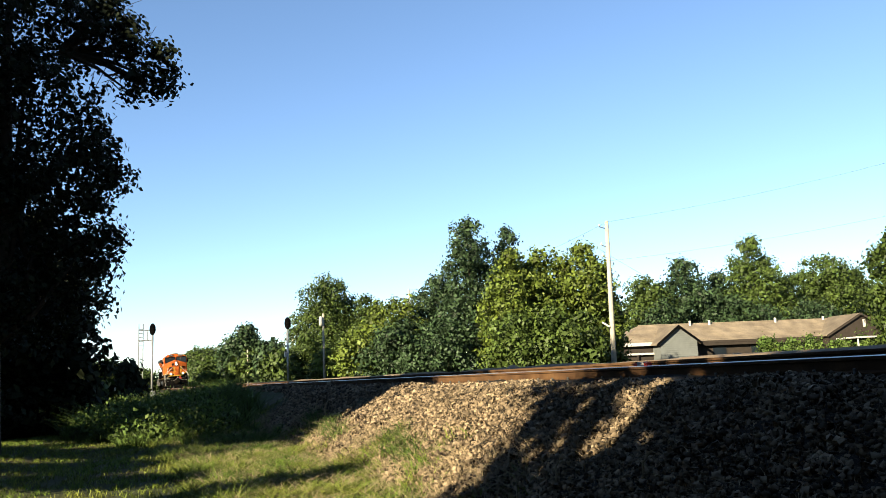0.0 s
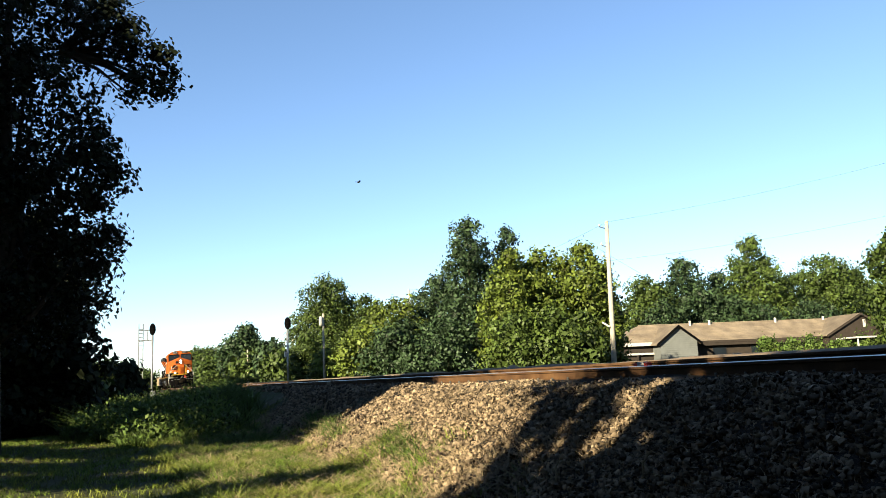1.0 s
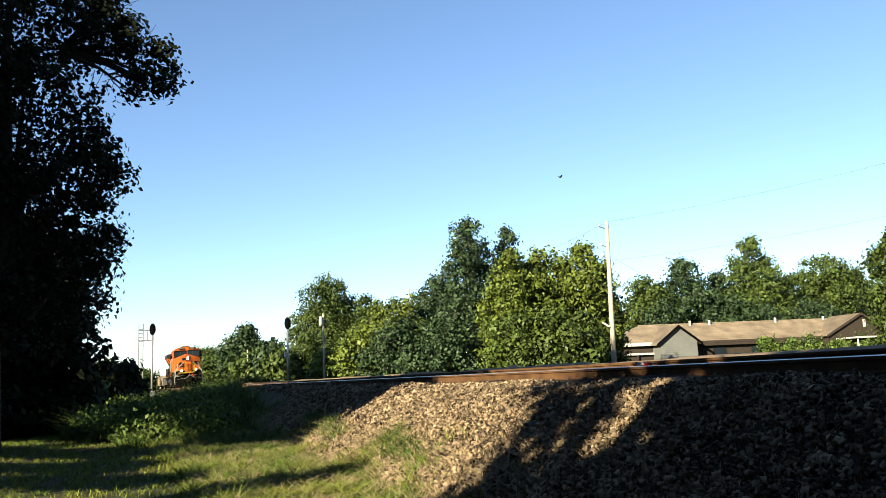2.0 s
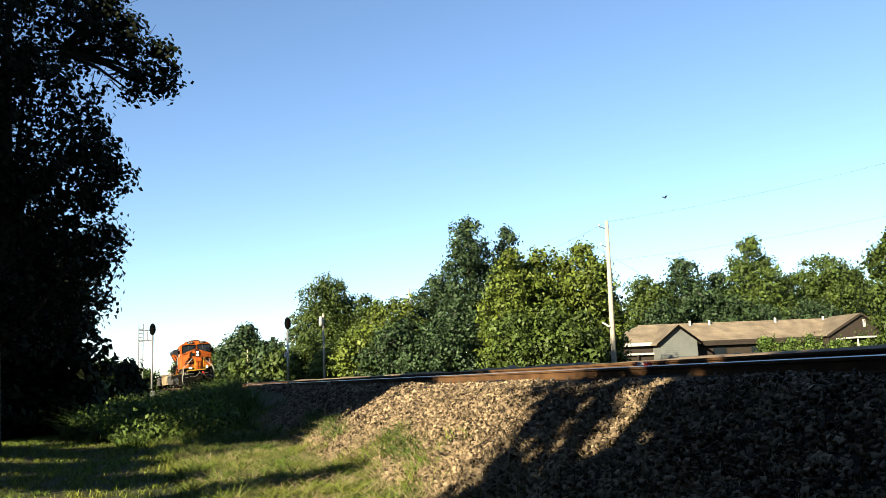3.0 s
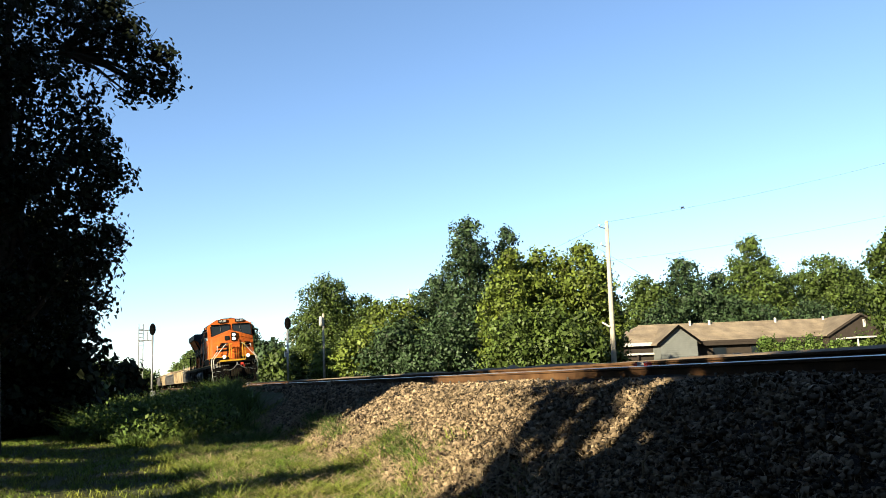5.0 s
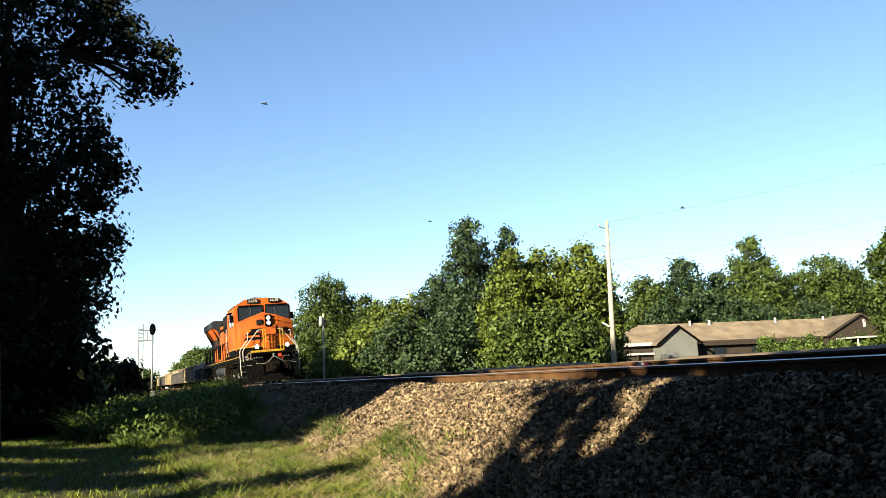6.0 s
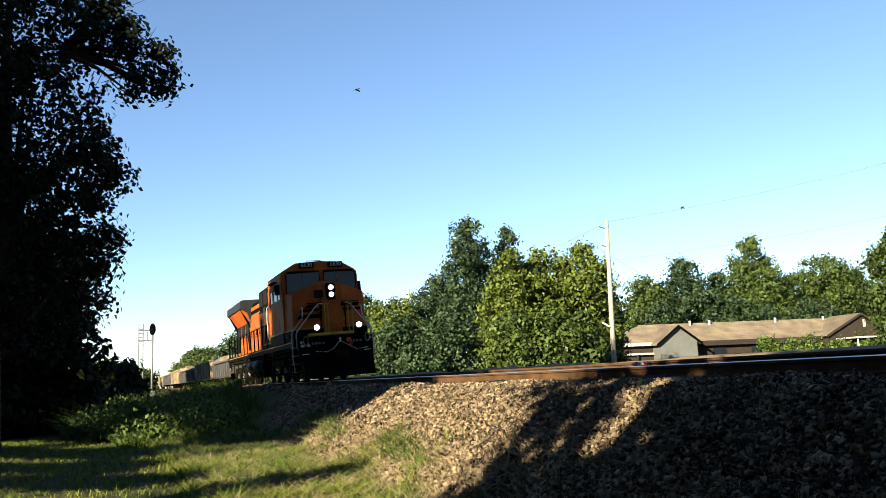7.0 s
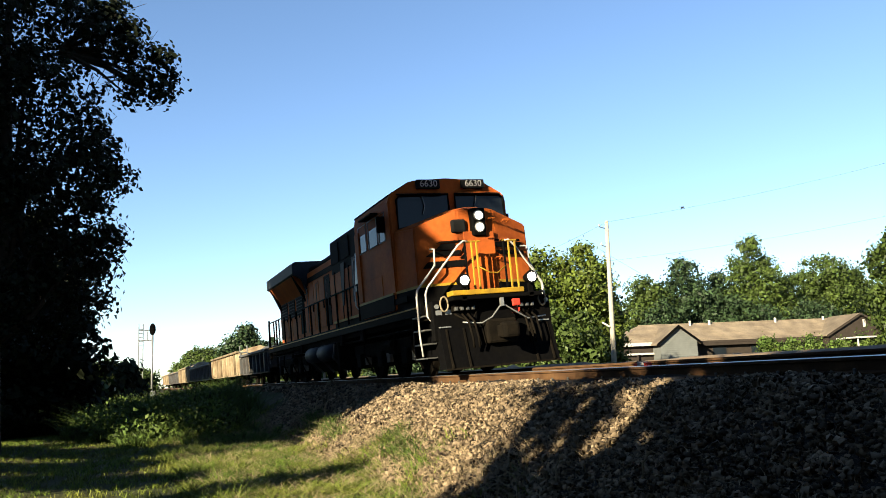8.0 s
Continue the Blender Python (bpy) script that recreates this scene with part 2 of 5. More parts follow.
def ballast_z(x, y):
    """Top of the ballast: crown under the sleepers, shoulders, sloping sides."""
    z = np.interp(y, [-4.6, -4.1, -2.15, -1.75, 1.75, 2.4, 4.4, 4.8], [-0.25, 0.05, 1.15, 1.24, 1.42, 1.25, 0.8, 0.5])
    return z + 0.03 * np.sin(x * 1.7 + y * 2.1) * np.sin(x * 0.6 - 1.3 * y)


def sheet(name, xs, ys, height, material_, label, rng=None, rough=0.0):
    X, Y = np.meshgrid(xs, ys, indexing="ij")
    Z = height(X, Y)
    if rough:
        Z = Z + rng.normal(size=Z.shape) * rough
    n, m = X.shape
    idx = np.arange(n * m).reshape(n, m)
    faces = np.stack([idx[:-1, :-1], idx[1:, :-1], idx[1:, 1:], idx[:-1, 1:]], -1).reshape(-1, 4)
    ob = mesh_from(name, np.stack([X, Y, Z], -1).reshape(-1, 3), faces, material_)
    ob.data.shade_smooth()
    return tagged(ob, label, name, kind="structure")


rng0 = np.random.default_rng(5)
xs = np.concatenate([[-4000, -2500, -1500, -900, -600, -420], np.arange(-300, -60, 6.0), np.arange(-60, 12, 0.5), np.arange(12, 60, 6.0), [90, 200, 500, 1500]])
ys = np.concatenate([[-2500, -1200, -500, -200, -100, -60], np.arange(-40, -14, 2.0), np.arange(-14, 8, 0.4), np.arange(8, 70, 4.0), [100, 200, 500, 1200, 2500]])
sheet("ground", xs, ys, ground_z, "grass_soil", "mown grass ground with bare patches")
sheet("ballast_bed", np.arange(-320, 40.1, 0.4), np.arange(-4.6, 4.81, 0.2), ballast_z, "ballast", "sloping bed of crushed stone ballast, darkened as gap shade", rng0, 0.012)


def road_z(x, y):
    """Low embanked service road beyond the track."""
    z = np.interp(y, [3.9, 4.9, 5.4, 7.6, 8.2, 9.4], [0.6, 1.5, 1.64, 1.66, 1.5, 0.6])
    return z + 0.05 * np.sin(x * 0.7 + y) * np.sin(x * 0.23)


sheet("service_road", np.arange(-170, -8, 0.8), np.arange(3.9, 9.41, 0.25), road_z, "dirt", "raised dirt service road beyond the track", rng0, 0.015)


def stones(name, label, x0, x1, y0, y1, count, size, height, rng, material_="stone"):
    """Loose broken stones, each a cut-cornered lump, lying on the given surface."""
    x = x0 + (x1 - x0) * rng.random(count)
    y = rng.uniform(y0, y1, count)
    z = height(x, y)
    corner = np.array([(-1, -1, -1), (1, -1, -1), (1, 1, -1), (-1, 1, -1), (-.7, -.7, 1), (.7, -.7, 1), (.7, .7, 1), (-.7, .7, 1)], float) * 0.5
    quad = np.array([(4, 5, 6, 7), (0, 1, 5, 4), (1, 2, 6, 5), (2, 3, 7, 6), (3, 0, 4, 7)])
    v = corner[None] + rng.normal(size=(count, 8, 3)) * 0.14
    v *= (size * (0.4 + 1.05 * rng.random((count, 1, 1)) ** 2)) * rng.uniform(0.6, 1.2, (count, 1, 3))
    ang = rng.uniform(0, 6.28, (count, 3))
    for ax in range(3):
        c, s = np.cos(ang[:, ax])[:, None], np.sin(ang[:, ax])[:, None]
        i, j = (ax + 1) % 3, (ax + 2) % 3
        a, b = v[:, :, i].copy(), v[:, :, j].copy()
        v[:, :, i], v[:, :, j] = c * a - s * b, s * a + c * b
    v += np.stack([x, y, z + size * rng.uniform(-0.1, 0.75, count)], -1)[:, None, :]
    f = quad[None] + (np.arange(count) * 8)[:, None, None]
    ob = mesh_from(name, v.reshape(-1, 3), f.reshape(-1, 4), material_)
    return tagged(ob, label, "gravel", kind="stuff")


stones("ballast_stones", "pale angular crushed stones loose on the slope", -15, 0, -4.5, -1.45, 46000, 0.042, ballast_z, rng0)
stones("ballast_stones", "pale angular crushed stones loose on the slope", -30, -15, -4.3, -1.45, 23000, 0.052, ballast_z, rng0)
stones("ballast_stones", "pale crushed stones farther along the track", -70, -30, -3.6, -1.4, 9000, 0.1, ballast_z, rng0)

track = thing("track", "straight railway track on creosoted wooden sleepers", "track", (0, 0, RAIL_Z), kind="structure")
track.matrix_basis = pose(0, 0, RAIL_Z, CANT)
RAIL = [(-0.07, -0.18), (0.07, -0.18), (0.07, -0.165), (0.012, -0.145), (0.010, -0.05), (0.036, -0.038), (0.036, -0.007), (-0.036, -0.007), (-0.036, -0.038), (-0.010, -0.05), (-0.012, -0.145), (-0.07, -0.165)]
for side in (-0.755, 0.755):
    rail = part("rail", prism(bmesh.new(), [(y + side, z) for y, z in RAIL], -330, 60), "rail", track, "rusty steel rail with a polished head")
    # far head takes the rust colour: its gleam is left out as shaded
    part("railhead", prism(bmesh.new(), [(side - 0.034, -0.007), (side + 0.034, -0.007), (side + 0.030, 0.0), (side - 0.030, 0.0)], -330, 60), "rail_head" if side < 0 else "rail", rail, "polished running surface" if side < 0 else "")


# ---- distant and middle trees
rng1 = np.random.default_rng(11)
LEAFY = "broad leafy green tree lit by low sun beyond the track"
#      x      y     top  half  leaf          low  cone  kind
WOODS = [
    (-64.5, 20.8, 14.9, 3.9, "leaf_blue", 0.08, 0.25, "tree"),
    (-66.4, 25.2, 14.5, 2.2, "leaf_blue", 0.1, 0.2, "tree"),
    (-53.2, 19.1, 10.1, 2.7, "leaf_light", 0.08, 0, "tree"),
    (-53.2, 24.6, 10.9, 3.0, "leaf_light", 0.08, 0, "tree"),
    (-54.6, 22.2, 10.6, 2.7, "leaf_light", 0.06, 0, "tree"),
    (-52.6, 26.3, 9.2, 1.5, "leaf", 0.06, 0, "tree"),
    (-50.4, 17.4, 5.3, 2.1, "leaf", 0, 0, "bush"),
    (-49.3, 19.9, 5.7, 2.1, "leaf", 0, 0, "bush"),
    (-48.6, 21.9, 5.3, 1.5, "leaf", 0, 0, "bush"),
    (-68.7, 18.6, 10.0, 3.2, "leaf_blue", 0.05, 0.1, "tree"),
    (-66.5, 14.2, 8.0, 2.4, "leaf_light", 0.05, 0, "tree"),
    (-58.6, 15.9, 5.6, 2.6, "leaf_blue", 0, 0, "bush"),
    (-59.7, 13.0, 5.7, 2.6, "leaf_blue", 0, 0, "bush"),
    (-64.1, 10.3, 5.4, 1.9, "leaf_light", 0, 0, "bush"),
    (-70.9, 14.1, 7.9, 1.7, "leaf_light", 0, 0, "tree"),
    (-61.5, 11.7, 4.6, 2.2, "leaf_blue", 0, 0, "bush"),
    (-92.5, 15.1, 13.2, 4.4, "leaf", 0.06, 0, "tree"),
    (-88.4, 18.2, 10.7, 2.7, "leaf", 0.06, 0, "tree"),
    (-87.5, 11.3, 6.7, 2.4, "leaf", 0, 0, "bush"),
    (-84.5, 14.0, 5.3, 3.0, "leaf", 0, 0, "bush"),
    (-77.0, 11.2, 4.2, 2.2, "leaf_light", 0, 0, "bush"),
    (-143.1, 12.1, 11.3, 3.4, "leaf_blue", 0.15, 0, "tree"),
    (-121.5, 13.4, 7.2, 2.5, "leaf_blue", 0, 0, "tree"),
    (-127.8, 11.7, 6.0, 3.5, "leaf", 0, 0, "bush"),
    (-113.2, 12.9, 5.3, 2.3, "leaf", 0, 0, "bush"),
    (-198.3, 11.0, 10.0, 5.3, "leaf", 0, 0, "tree"),
    (-210.3, 8.5, 9.5, 3.5, "leaf", 0, 0, "tree"),
    (-155.3, 10.8, 6.6, 4.2, "leaf", 0, 0, "tree"),
    (-146.1, 7.3, 5.3, 3.9, "leaf", 0, 0, "bush"),
    (-83.3, 52.2, 12.0, 3.5, "leaf", 0.08, 0, "tree"),
    (-83.7, 58.2, 14.7, 3.7, "leaf_blue", 0.08, 0.1, "tree"),
    (-82.3, 68.6, 17.3, 4.9, "leaf", 0.08, 0.35, "tree"),
    (-86.3, 66.0, 13.1, 3.4, "leaf_blue", 0.08, 0, "tree"),
    (-82.3, 80.4, 15.1, 4.7, "leaf", 0.08, 0.1, "tree"),
    (-86.5, 78.9, 13.2, 3.5, "leaf", 0.08, 0, "tree"),
    (-83.1, 87.2, 13.6, 3.1, "leaf", 0.08, 0, "tree"),
    (-81.3, 52.9, 8.8, 4.1, "leaf_blue", 0, 0, "bush"),
    (-81.2, 63.9, 9.4, 5.0, "leaf_blue", 0, 0, "bush"),
    (-79.6, 73.4, 8.9, 5.0, "leaf_blue", 0, 0, "bush"),
    (-51.3, 55.4, 12.5, 2.6, "leaf", 0.05, 0, "tree"),
]
for k, (x, y, top, half, leaf, low, cone, kind) in enumerate(WOODS):
    far = x < -110
    z0 = float(ground_z(x, y)) - 0.05
    half *= 1.22
    tree(kind, LEAFY if kind == "tree" else "dense green bush beside the railway", x, y, z0, top, half, leaf, 0.38 if far else (0.25 if y > 30 else 0.18), 4.0 if far else (4.0 if y > 30 else 6.5), 100 + k, low, "trees beyond the track", 0.5 if far else (0.36 if y > 30 else 0.27), cone, 28)

# ---- trees beside the lawn, shade put into their leaf colour, whose boughs sway


def lobed_tree(label, base, lobes, boughs, leaf, size, density, clump, seed, group=""):
    """A tree from lobes (x, y, z, r) in its own space; boughs: separate crown parts, each a pivot and lobes."""
    rng = np.random.default_rng(seed)
    ob = thing("tree", label, "tree", base, group=group)
    top = max(l[2] for l in lobes)
    part("trunk", wood(bmesh.new(), (0, 0, 0), (0.3, 0.2, top), 0.30, [l[:3] for l in lobes], rng), "bark", ob, smooth=True)
    leaf_mesh("crown", crown_points([(x, y, z, r, r * 0.95) for x, y, z, r in lobes], density, rng, clump, 14, 0.45), size, leaf, ob, rng)
    made = []
    for pivot, tips in boughs:
        piece = part("bough", wood_bough(tips, rng), "bark", ob, "swaying leafy bough")
        piece.matrix_basis = pose(*pivot)
        leaf_mesh("foliage", crown_points([(x, y, z, r, r * 0.8) for x, y, z, r in tips], density * 1.1, rng, clump * 0.9, 14, 0.15), size, leaf, piece, rng)
        made.append((piece, pivot))
    return ob, made


def wood_bough(tips, rng):
    bm = bmesh.new()
    for x, y, z, r in tips:
        end = Vector((x, y, z))
        tube(bm, [(0, 0, 0), end * 0.5 + Vector((0, 0, 0.15)), end], [0.09, 0.05, 0.012], 6)
        for _ in range(6):
            q = end * rng.uniform(0.5, 1.0)
            tube(bm, [q, q + Vector(rng.normal(size=3)) * r * 0.5, q + Vector(rng.normal(size=3)) * r * 0.9], [0.02, 0.012, 0.005], 5)
    return bm


SHADY = "tall broadleaf tree beside the lawn, its shade painted into the leaves"
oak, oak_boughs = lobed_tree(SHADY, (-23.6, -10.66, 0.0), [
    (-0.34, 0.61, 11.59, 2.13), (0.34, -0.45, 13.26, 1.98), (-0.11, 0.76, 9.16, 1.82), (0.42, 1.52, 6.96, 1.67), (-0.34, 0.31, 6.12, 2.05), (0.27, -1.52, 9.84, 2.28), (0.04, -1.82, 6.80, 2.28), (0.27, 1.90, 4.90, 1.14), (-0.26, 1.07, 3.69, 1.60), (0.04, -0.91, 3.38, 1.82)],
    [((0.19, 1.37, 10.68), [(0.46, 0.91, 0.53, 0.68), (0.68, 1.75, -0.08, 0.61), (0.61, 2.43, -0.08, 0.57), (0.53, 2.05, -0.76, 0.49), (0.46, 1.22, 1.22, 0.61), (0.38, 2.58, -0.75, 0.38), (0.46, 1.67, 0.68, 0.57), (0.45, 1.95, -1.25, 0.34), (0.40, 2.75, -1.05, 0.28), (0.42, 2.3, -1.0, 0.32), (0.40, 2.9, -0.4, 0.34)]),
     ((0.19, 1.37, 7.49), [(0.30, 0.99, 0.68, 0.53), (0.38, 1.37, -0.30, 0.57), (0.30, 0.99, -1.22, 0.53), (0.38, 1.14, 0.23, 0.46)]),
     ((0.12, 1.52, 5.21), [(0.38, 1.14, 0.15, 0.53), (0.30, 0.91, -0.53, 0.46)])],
    "leaf_shaded", 0.11, 72.0, 0.16, 31)
cedar, _ = lobed_tree("bushy evergreen with foliage down to the grass, darkened as shade", (-31.5, -9.5, 0.0), [
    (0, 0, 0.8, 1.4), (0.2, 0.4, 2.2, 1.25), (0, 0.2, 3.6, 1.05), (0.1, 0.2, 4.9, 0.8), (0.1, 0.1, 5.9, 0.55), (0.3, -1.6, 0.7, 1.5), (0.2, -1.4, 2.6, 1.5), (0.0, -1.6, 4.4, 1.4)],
    [], "leaf_shaded", 0.21, 40.0, 0.2, 32)
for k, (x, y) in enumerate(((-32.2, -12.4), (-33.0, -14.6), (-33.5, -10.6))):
    lobed_tree("bushy evergreen with foliage down to the grass, darkened as shade", (x, y, 0.0), [
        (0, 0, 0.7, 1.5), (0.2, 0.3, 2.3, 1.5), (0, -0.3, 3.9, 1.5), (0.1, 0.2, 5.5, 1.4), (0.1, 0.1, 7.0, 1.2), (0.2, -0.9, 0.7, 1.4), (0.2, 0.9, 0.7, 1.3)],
        [], "leaf_shaded", 0.28, 24.0, 0.24, 33 + k)
# bushes 0, 1 and 6 take the leaf colour with shade in it
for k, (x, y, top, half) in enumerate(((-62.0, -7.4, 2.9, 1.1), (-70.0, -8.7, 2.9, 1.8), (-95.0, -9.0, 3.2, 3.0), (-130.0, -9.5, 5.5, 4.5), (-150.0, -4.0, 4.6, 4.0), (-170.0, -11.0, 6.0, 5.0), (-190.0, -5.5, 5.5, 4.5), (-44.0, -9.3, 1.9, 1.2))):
    tree("bush", "dark leafy bush at the edge of the weeds", x, y, 0.0, top, half, "leaf_shaded" if k in (0, 1, 6) else "leaf", 0.3, 9.0, 300 + k, 0.0, "bushes beside the bank")

# ---- grove on the camera's side, out of view, that throws the shade
GROVE = "unseen tall tree added behind the camera to shade the bank"
AL = Vector((TO_SUN.x, TO_SUN.y)).normalized()


def grove(c, m, top, half, low, seed):
    x, y = -AL.y * c + AL.x * m, AL.x * c + AL.y * m
    tree("tree", GROVE, x, y, 0.0, top, half, "leaf_shaded", 0.66, 4.2, seed, low, "grove behind the camera", 0.5, 0.0, 12)


# unseen trees set by the shade wanted; some crowns only block sky light
GROVE_ROWS = [
    (-0.4, 15.0, 17.0, 7.5, 0.06), (9.0, 13.0, 16.0, 7.0, 0.06), (3.0, 26.0, 18.0, 7.0, 0.06), (17.0, 10.0, 16.0, 7.0, 0.06),
    (-20.5, 17.0, 17.0, 4.6, 0.52), (-26.0, 16.0, 18.2, 4.6, 0.52), (-33.0, 10.0, 12.5, 3.4, 0.03), (-46.0, 5.0, 10.5, 4.5, 0.05),
    (-58.0, 1.0, 21.5, 5.4, 0.06), (-64.5, -5.0, 20.0, 4.8, 0.08), (-68.5, -8.0, 19.0, 3.6, 0.08), (-8.4, 17.0, 19.0, 6.3, 0.76), (3.0, 12.0, 15.0, 6.3, 0.05), (-0.8, 9.5, 17.0, 6.3, 0.5), (2.5, 7.0, 18.0, 6.0, 0.5),
    (-17.8, 17.5, 16.5, 2.9, 0.615)]
for k, row in enumerate(GROVE_ROWS):
    grove(*row, 201 + k)
# unseen open young tree, added so that its thin crown dapples the slope
tree("tree", "unseen thin-crowned young tree added to dapple the slope", -AL.y * -9.0 + AL.x * 14, AL.x * -9.0 + AL.y * 14, 0.0, 8.6, 1.5, "leaf_shaded", 0.13, 2.6, 228, 0.3, "grove behind the camera", 0.3, 0.0, 9)
# unseen low belt farther back behind the grove, added to block horizon sky light
for k in range(11):
    x, y = -AL.y * (-72 + 10 * k) + AL.x * 48, AL.x * (-72 + 10 * k) + AL.y * 48
    tree("tree", "unseen low tree added behind the grove to block sky light", x, y, 0.0, 11.5 + (k * 7 % 4) * 0.6, 6.5, "leaf_shaded", 0.8, 2.6, 330 + k, 0.02, "tree belt behind the grove", 0.6, 0.0, 12)
# unseen caster for the long shadow streak across the grass
tree("bush", "unseen narrow shrub added to cast a streak on the lawn", -6.9, -13.9, 0.0, 3.5, 0.55, "leaf_shaded", 0.16, 16.0, 245, 0.0, "shrubs along the lawn", 0.22)


def shade_shrub(x0, y0, x1, y1, up, wide, thick, seed):
    """A low unseen shrub added for its shadow: bare stems and one long flat tier of foliage, from one end to the other.
    """
    rng = np.random.default_rng(seed)
    n = max(4, int(math.hypot(x1 - x0, y1 - y0) / (wide * 0.9)))
    ob = thing("shrub", "unseen shrub with one flat leaf tier, added to shade the lawn", "shrub", ((x0 + x1) / 2, (y0 + y1) / 2, 0.0), group="spreading shrubs along the lawn")
    ends = [((u - 0.5) * (x1 - x0), (u - 0.5) * (y1 - y0), up + 0.06 * math.sin(9 * u + seed), wide * (0.8 + 0.35 * rng.random()), thick) for u in np.linspace(0, 1, n)]
    bm = bmesh.new()
    for q in ends[::2]:
        tube(bm, [(q[0] * 0.25, q[1] * 0.25, -0.1), (q[0] * 0.6, q[1] * 0.6, up * 0.6), q[:3]], [0.05, 0.035, 0.012], 6)
    part("stem", bm, "bark", ob, "bare forked stems", True)
    leaf_mesh("crown", crown_points(ends, 700.0, rng, 0.07, 12, 0.1), 0.10, "leaf_shaded", ob, rng)


# (shaded strip's two ends on the lawn, half width, thickness); unseen shrub added sunward
for k, (x0, y0, x1, y1, wide, thick) in enumerate(((-13.5, -6.9, -17.6, -11.6, 0.6, 0.2), (-16.3, -7.1, -21.6, -12.4, 0.65, 0.25), (-19.6, -6.8, -26.6, -13.0, 1.0, 0.4), (-27.2, -8.4, -32.5, -12.5, 0.9, 0.3))):
    up = 2.2
    dx, dy = AL.x * up / math.tan(radians(SUN_EL)), AL.y * up / math.tan(radians(SUN_EL))
    shade_shrub(x0 + dx, y0 + dy, x1 + dx, y1 + dy, up, wide, thick, 261 + k)


# ---- grass and weeds
def blades(name, label, x, y, z, tall, wide, material_, rng, lean=0.35):
    n = len(x)
    a = rng.uniform(0, 6.28, n)
    h = tall * rng.uniform(0.5, 1.3, n)
    d = np.stack([np.cos(a), np.sin(a), np.zeros(n)], -1) * (wide * rng.uniform(0.6, 1.3, n))[:, None]
    base = np.stack([x, y, z - 0.01], -1)
    bend = np.stack([rng.normal(size=n) * lean, rng.normal(size=n) * lean, np.ones(n)], -1) * h[:, None]
    bend2 = bend * np.array([2.2, 2.2, 1.0])
    mid = base + bend * 0.55
    v = np.stack([base - d, base + d, mid + d * 0.7, mid - d * 0.7, base + bend2 + d * 0.1, base + bend2 - d * 0.1], 1)
    f = np.array([(0, 1, 2, 3), (3, 2, 4, 5)])[None] + (np.arange(n) * 6)[:, None, None]
    ob = mesh_from(name, v.reshape(-1, 3), f.reshape(-1, 4), material_)
    return tagged(ob, label, "grass", kind="stuff")


def scatter(n, x0, x1, y0, y1, rng, patch=0.0, scale=0.8):
    x, y = x0 + (x1 - x0) * rng.random(n), rng.uniform(y0, y1, n)
    if patch:
        keep = np.sin(x * scale + 1.3 * np.sin(y * scale * 1.7)) + np.sin(y * scale * 1.9 + x * 0.6) + rng.normal(size=n) * 0.6 > patch
        x, y = x[keep], y[keep]
    return x, y


def lay(x, y):
    return np.maximum(ground_z(x, y), np.where(np.abs(y) < 4.6, ballast_z(x, y), -9))


def clumped(n, x0, x1, y0, y1, rng, each, spread):
    """Places in tufts: n tufts of a few blades each."""
    x, y = x0 + (x1 - x0) * rng.random(n), rng.uniform(y0, y1, n)
    x, y = np.repeat(x, each), np.repeat(y, each)
    return x + rng.normal(size=len(x)) * spread, y + rng.normal(size=len(y)) * spread


gx, gy = clumped(5600, -36, -7, -13, -4.2, rng1, 12, 0.06)
blades("lawn_grass", "short sunlit mown grass with dry yellow blades", gx, gy, lay(gx, gy), 0.085, 0.007, "blade", rng1)
gx, gy = clumped(4700, -27, -7.5, -6.8, -2.7, rng1, 14, 0.05)
edge = -3.95 + 0.45 * np.sin(gx * 0.9) + 0.35 * np.sin(gx * 2.3 + 1) + 0.25 * np.sin(gx * 5.1)
keep = gy + rng1.normal(size=len(gx)) * 0.22 < edge
gx, gy = gx[keep], gy[keep]
tuft = 0.75 + 0.45 * np.sin(gx * 2.7 + 2 * np.sin(gy * 3)) * np.sin(gy * 4.1 + gx * 0.9)
blades("rough_grass", "yellow-green rough grass creeping up the stone slope", gx, gy, lay(gx, gy), 0.17 * np.clip(tuft, 0.3, 1.3), 0.008, "blade", rng1, 0.5)
gx, gy = clumped(1900, -26, -7.2, -6.6, -3.2, rng1, 6, 0.08)
blades("straw_grass", "dead straw-coloured blades among the rough grass", gx, gy, lay(gx, gy) + 0.02, 0.13, 0.007, "twig", rng1, 0.9)
# tufts of green on the stones
tx = np.array([-19.5, -18.6, -17.9, -17.2, -16.3, -13.2, -12.4, -20.4, -11.6])
ty = np.array([-3.35, -3.5, -3.3, -3.55, -3.6, -3.45, -3.6, -3.2, -3.7])
gx, gy = np.repeat(tx, 150) + rng1.normal(size=1350) * 0.22, np.repeat(ty, 150) + rng1.normal(size=1350) * 0.11
blades("tuft_grass", "green grass tufts rooted among the stones", gx, gy, lay(gx, gy), 0.2, 0.009, "weed", rng1, 0.5)
# tall weeds on the bank, thick towards the trees and thinning out along the stones
gx, gy = clumped(4300, -52, -19, -9.2, -2.4, rng1, 16, 0.11)
keep = (gy < -3.0 - 0.075 * (gx + 36) + 0.35 * np.sin(gx * 1.1)) & (gy > -6.1 + 0.4 * (gx + 20) + 0.25 * np.sin(gx * 1.7))
gx, gy = gx[keep], gy[keep]
tuft = 0.75 + 0.55 * np.sin(gx * 1.3 + 2 * np.sin(gy)) * np.sin(gy * 1.9 + gx * 0.4)
fade = np.clip((-gx - 18) / 9, 0.3, 1.0)
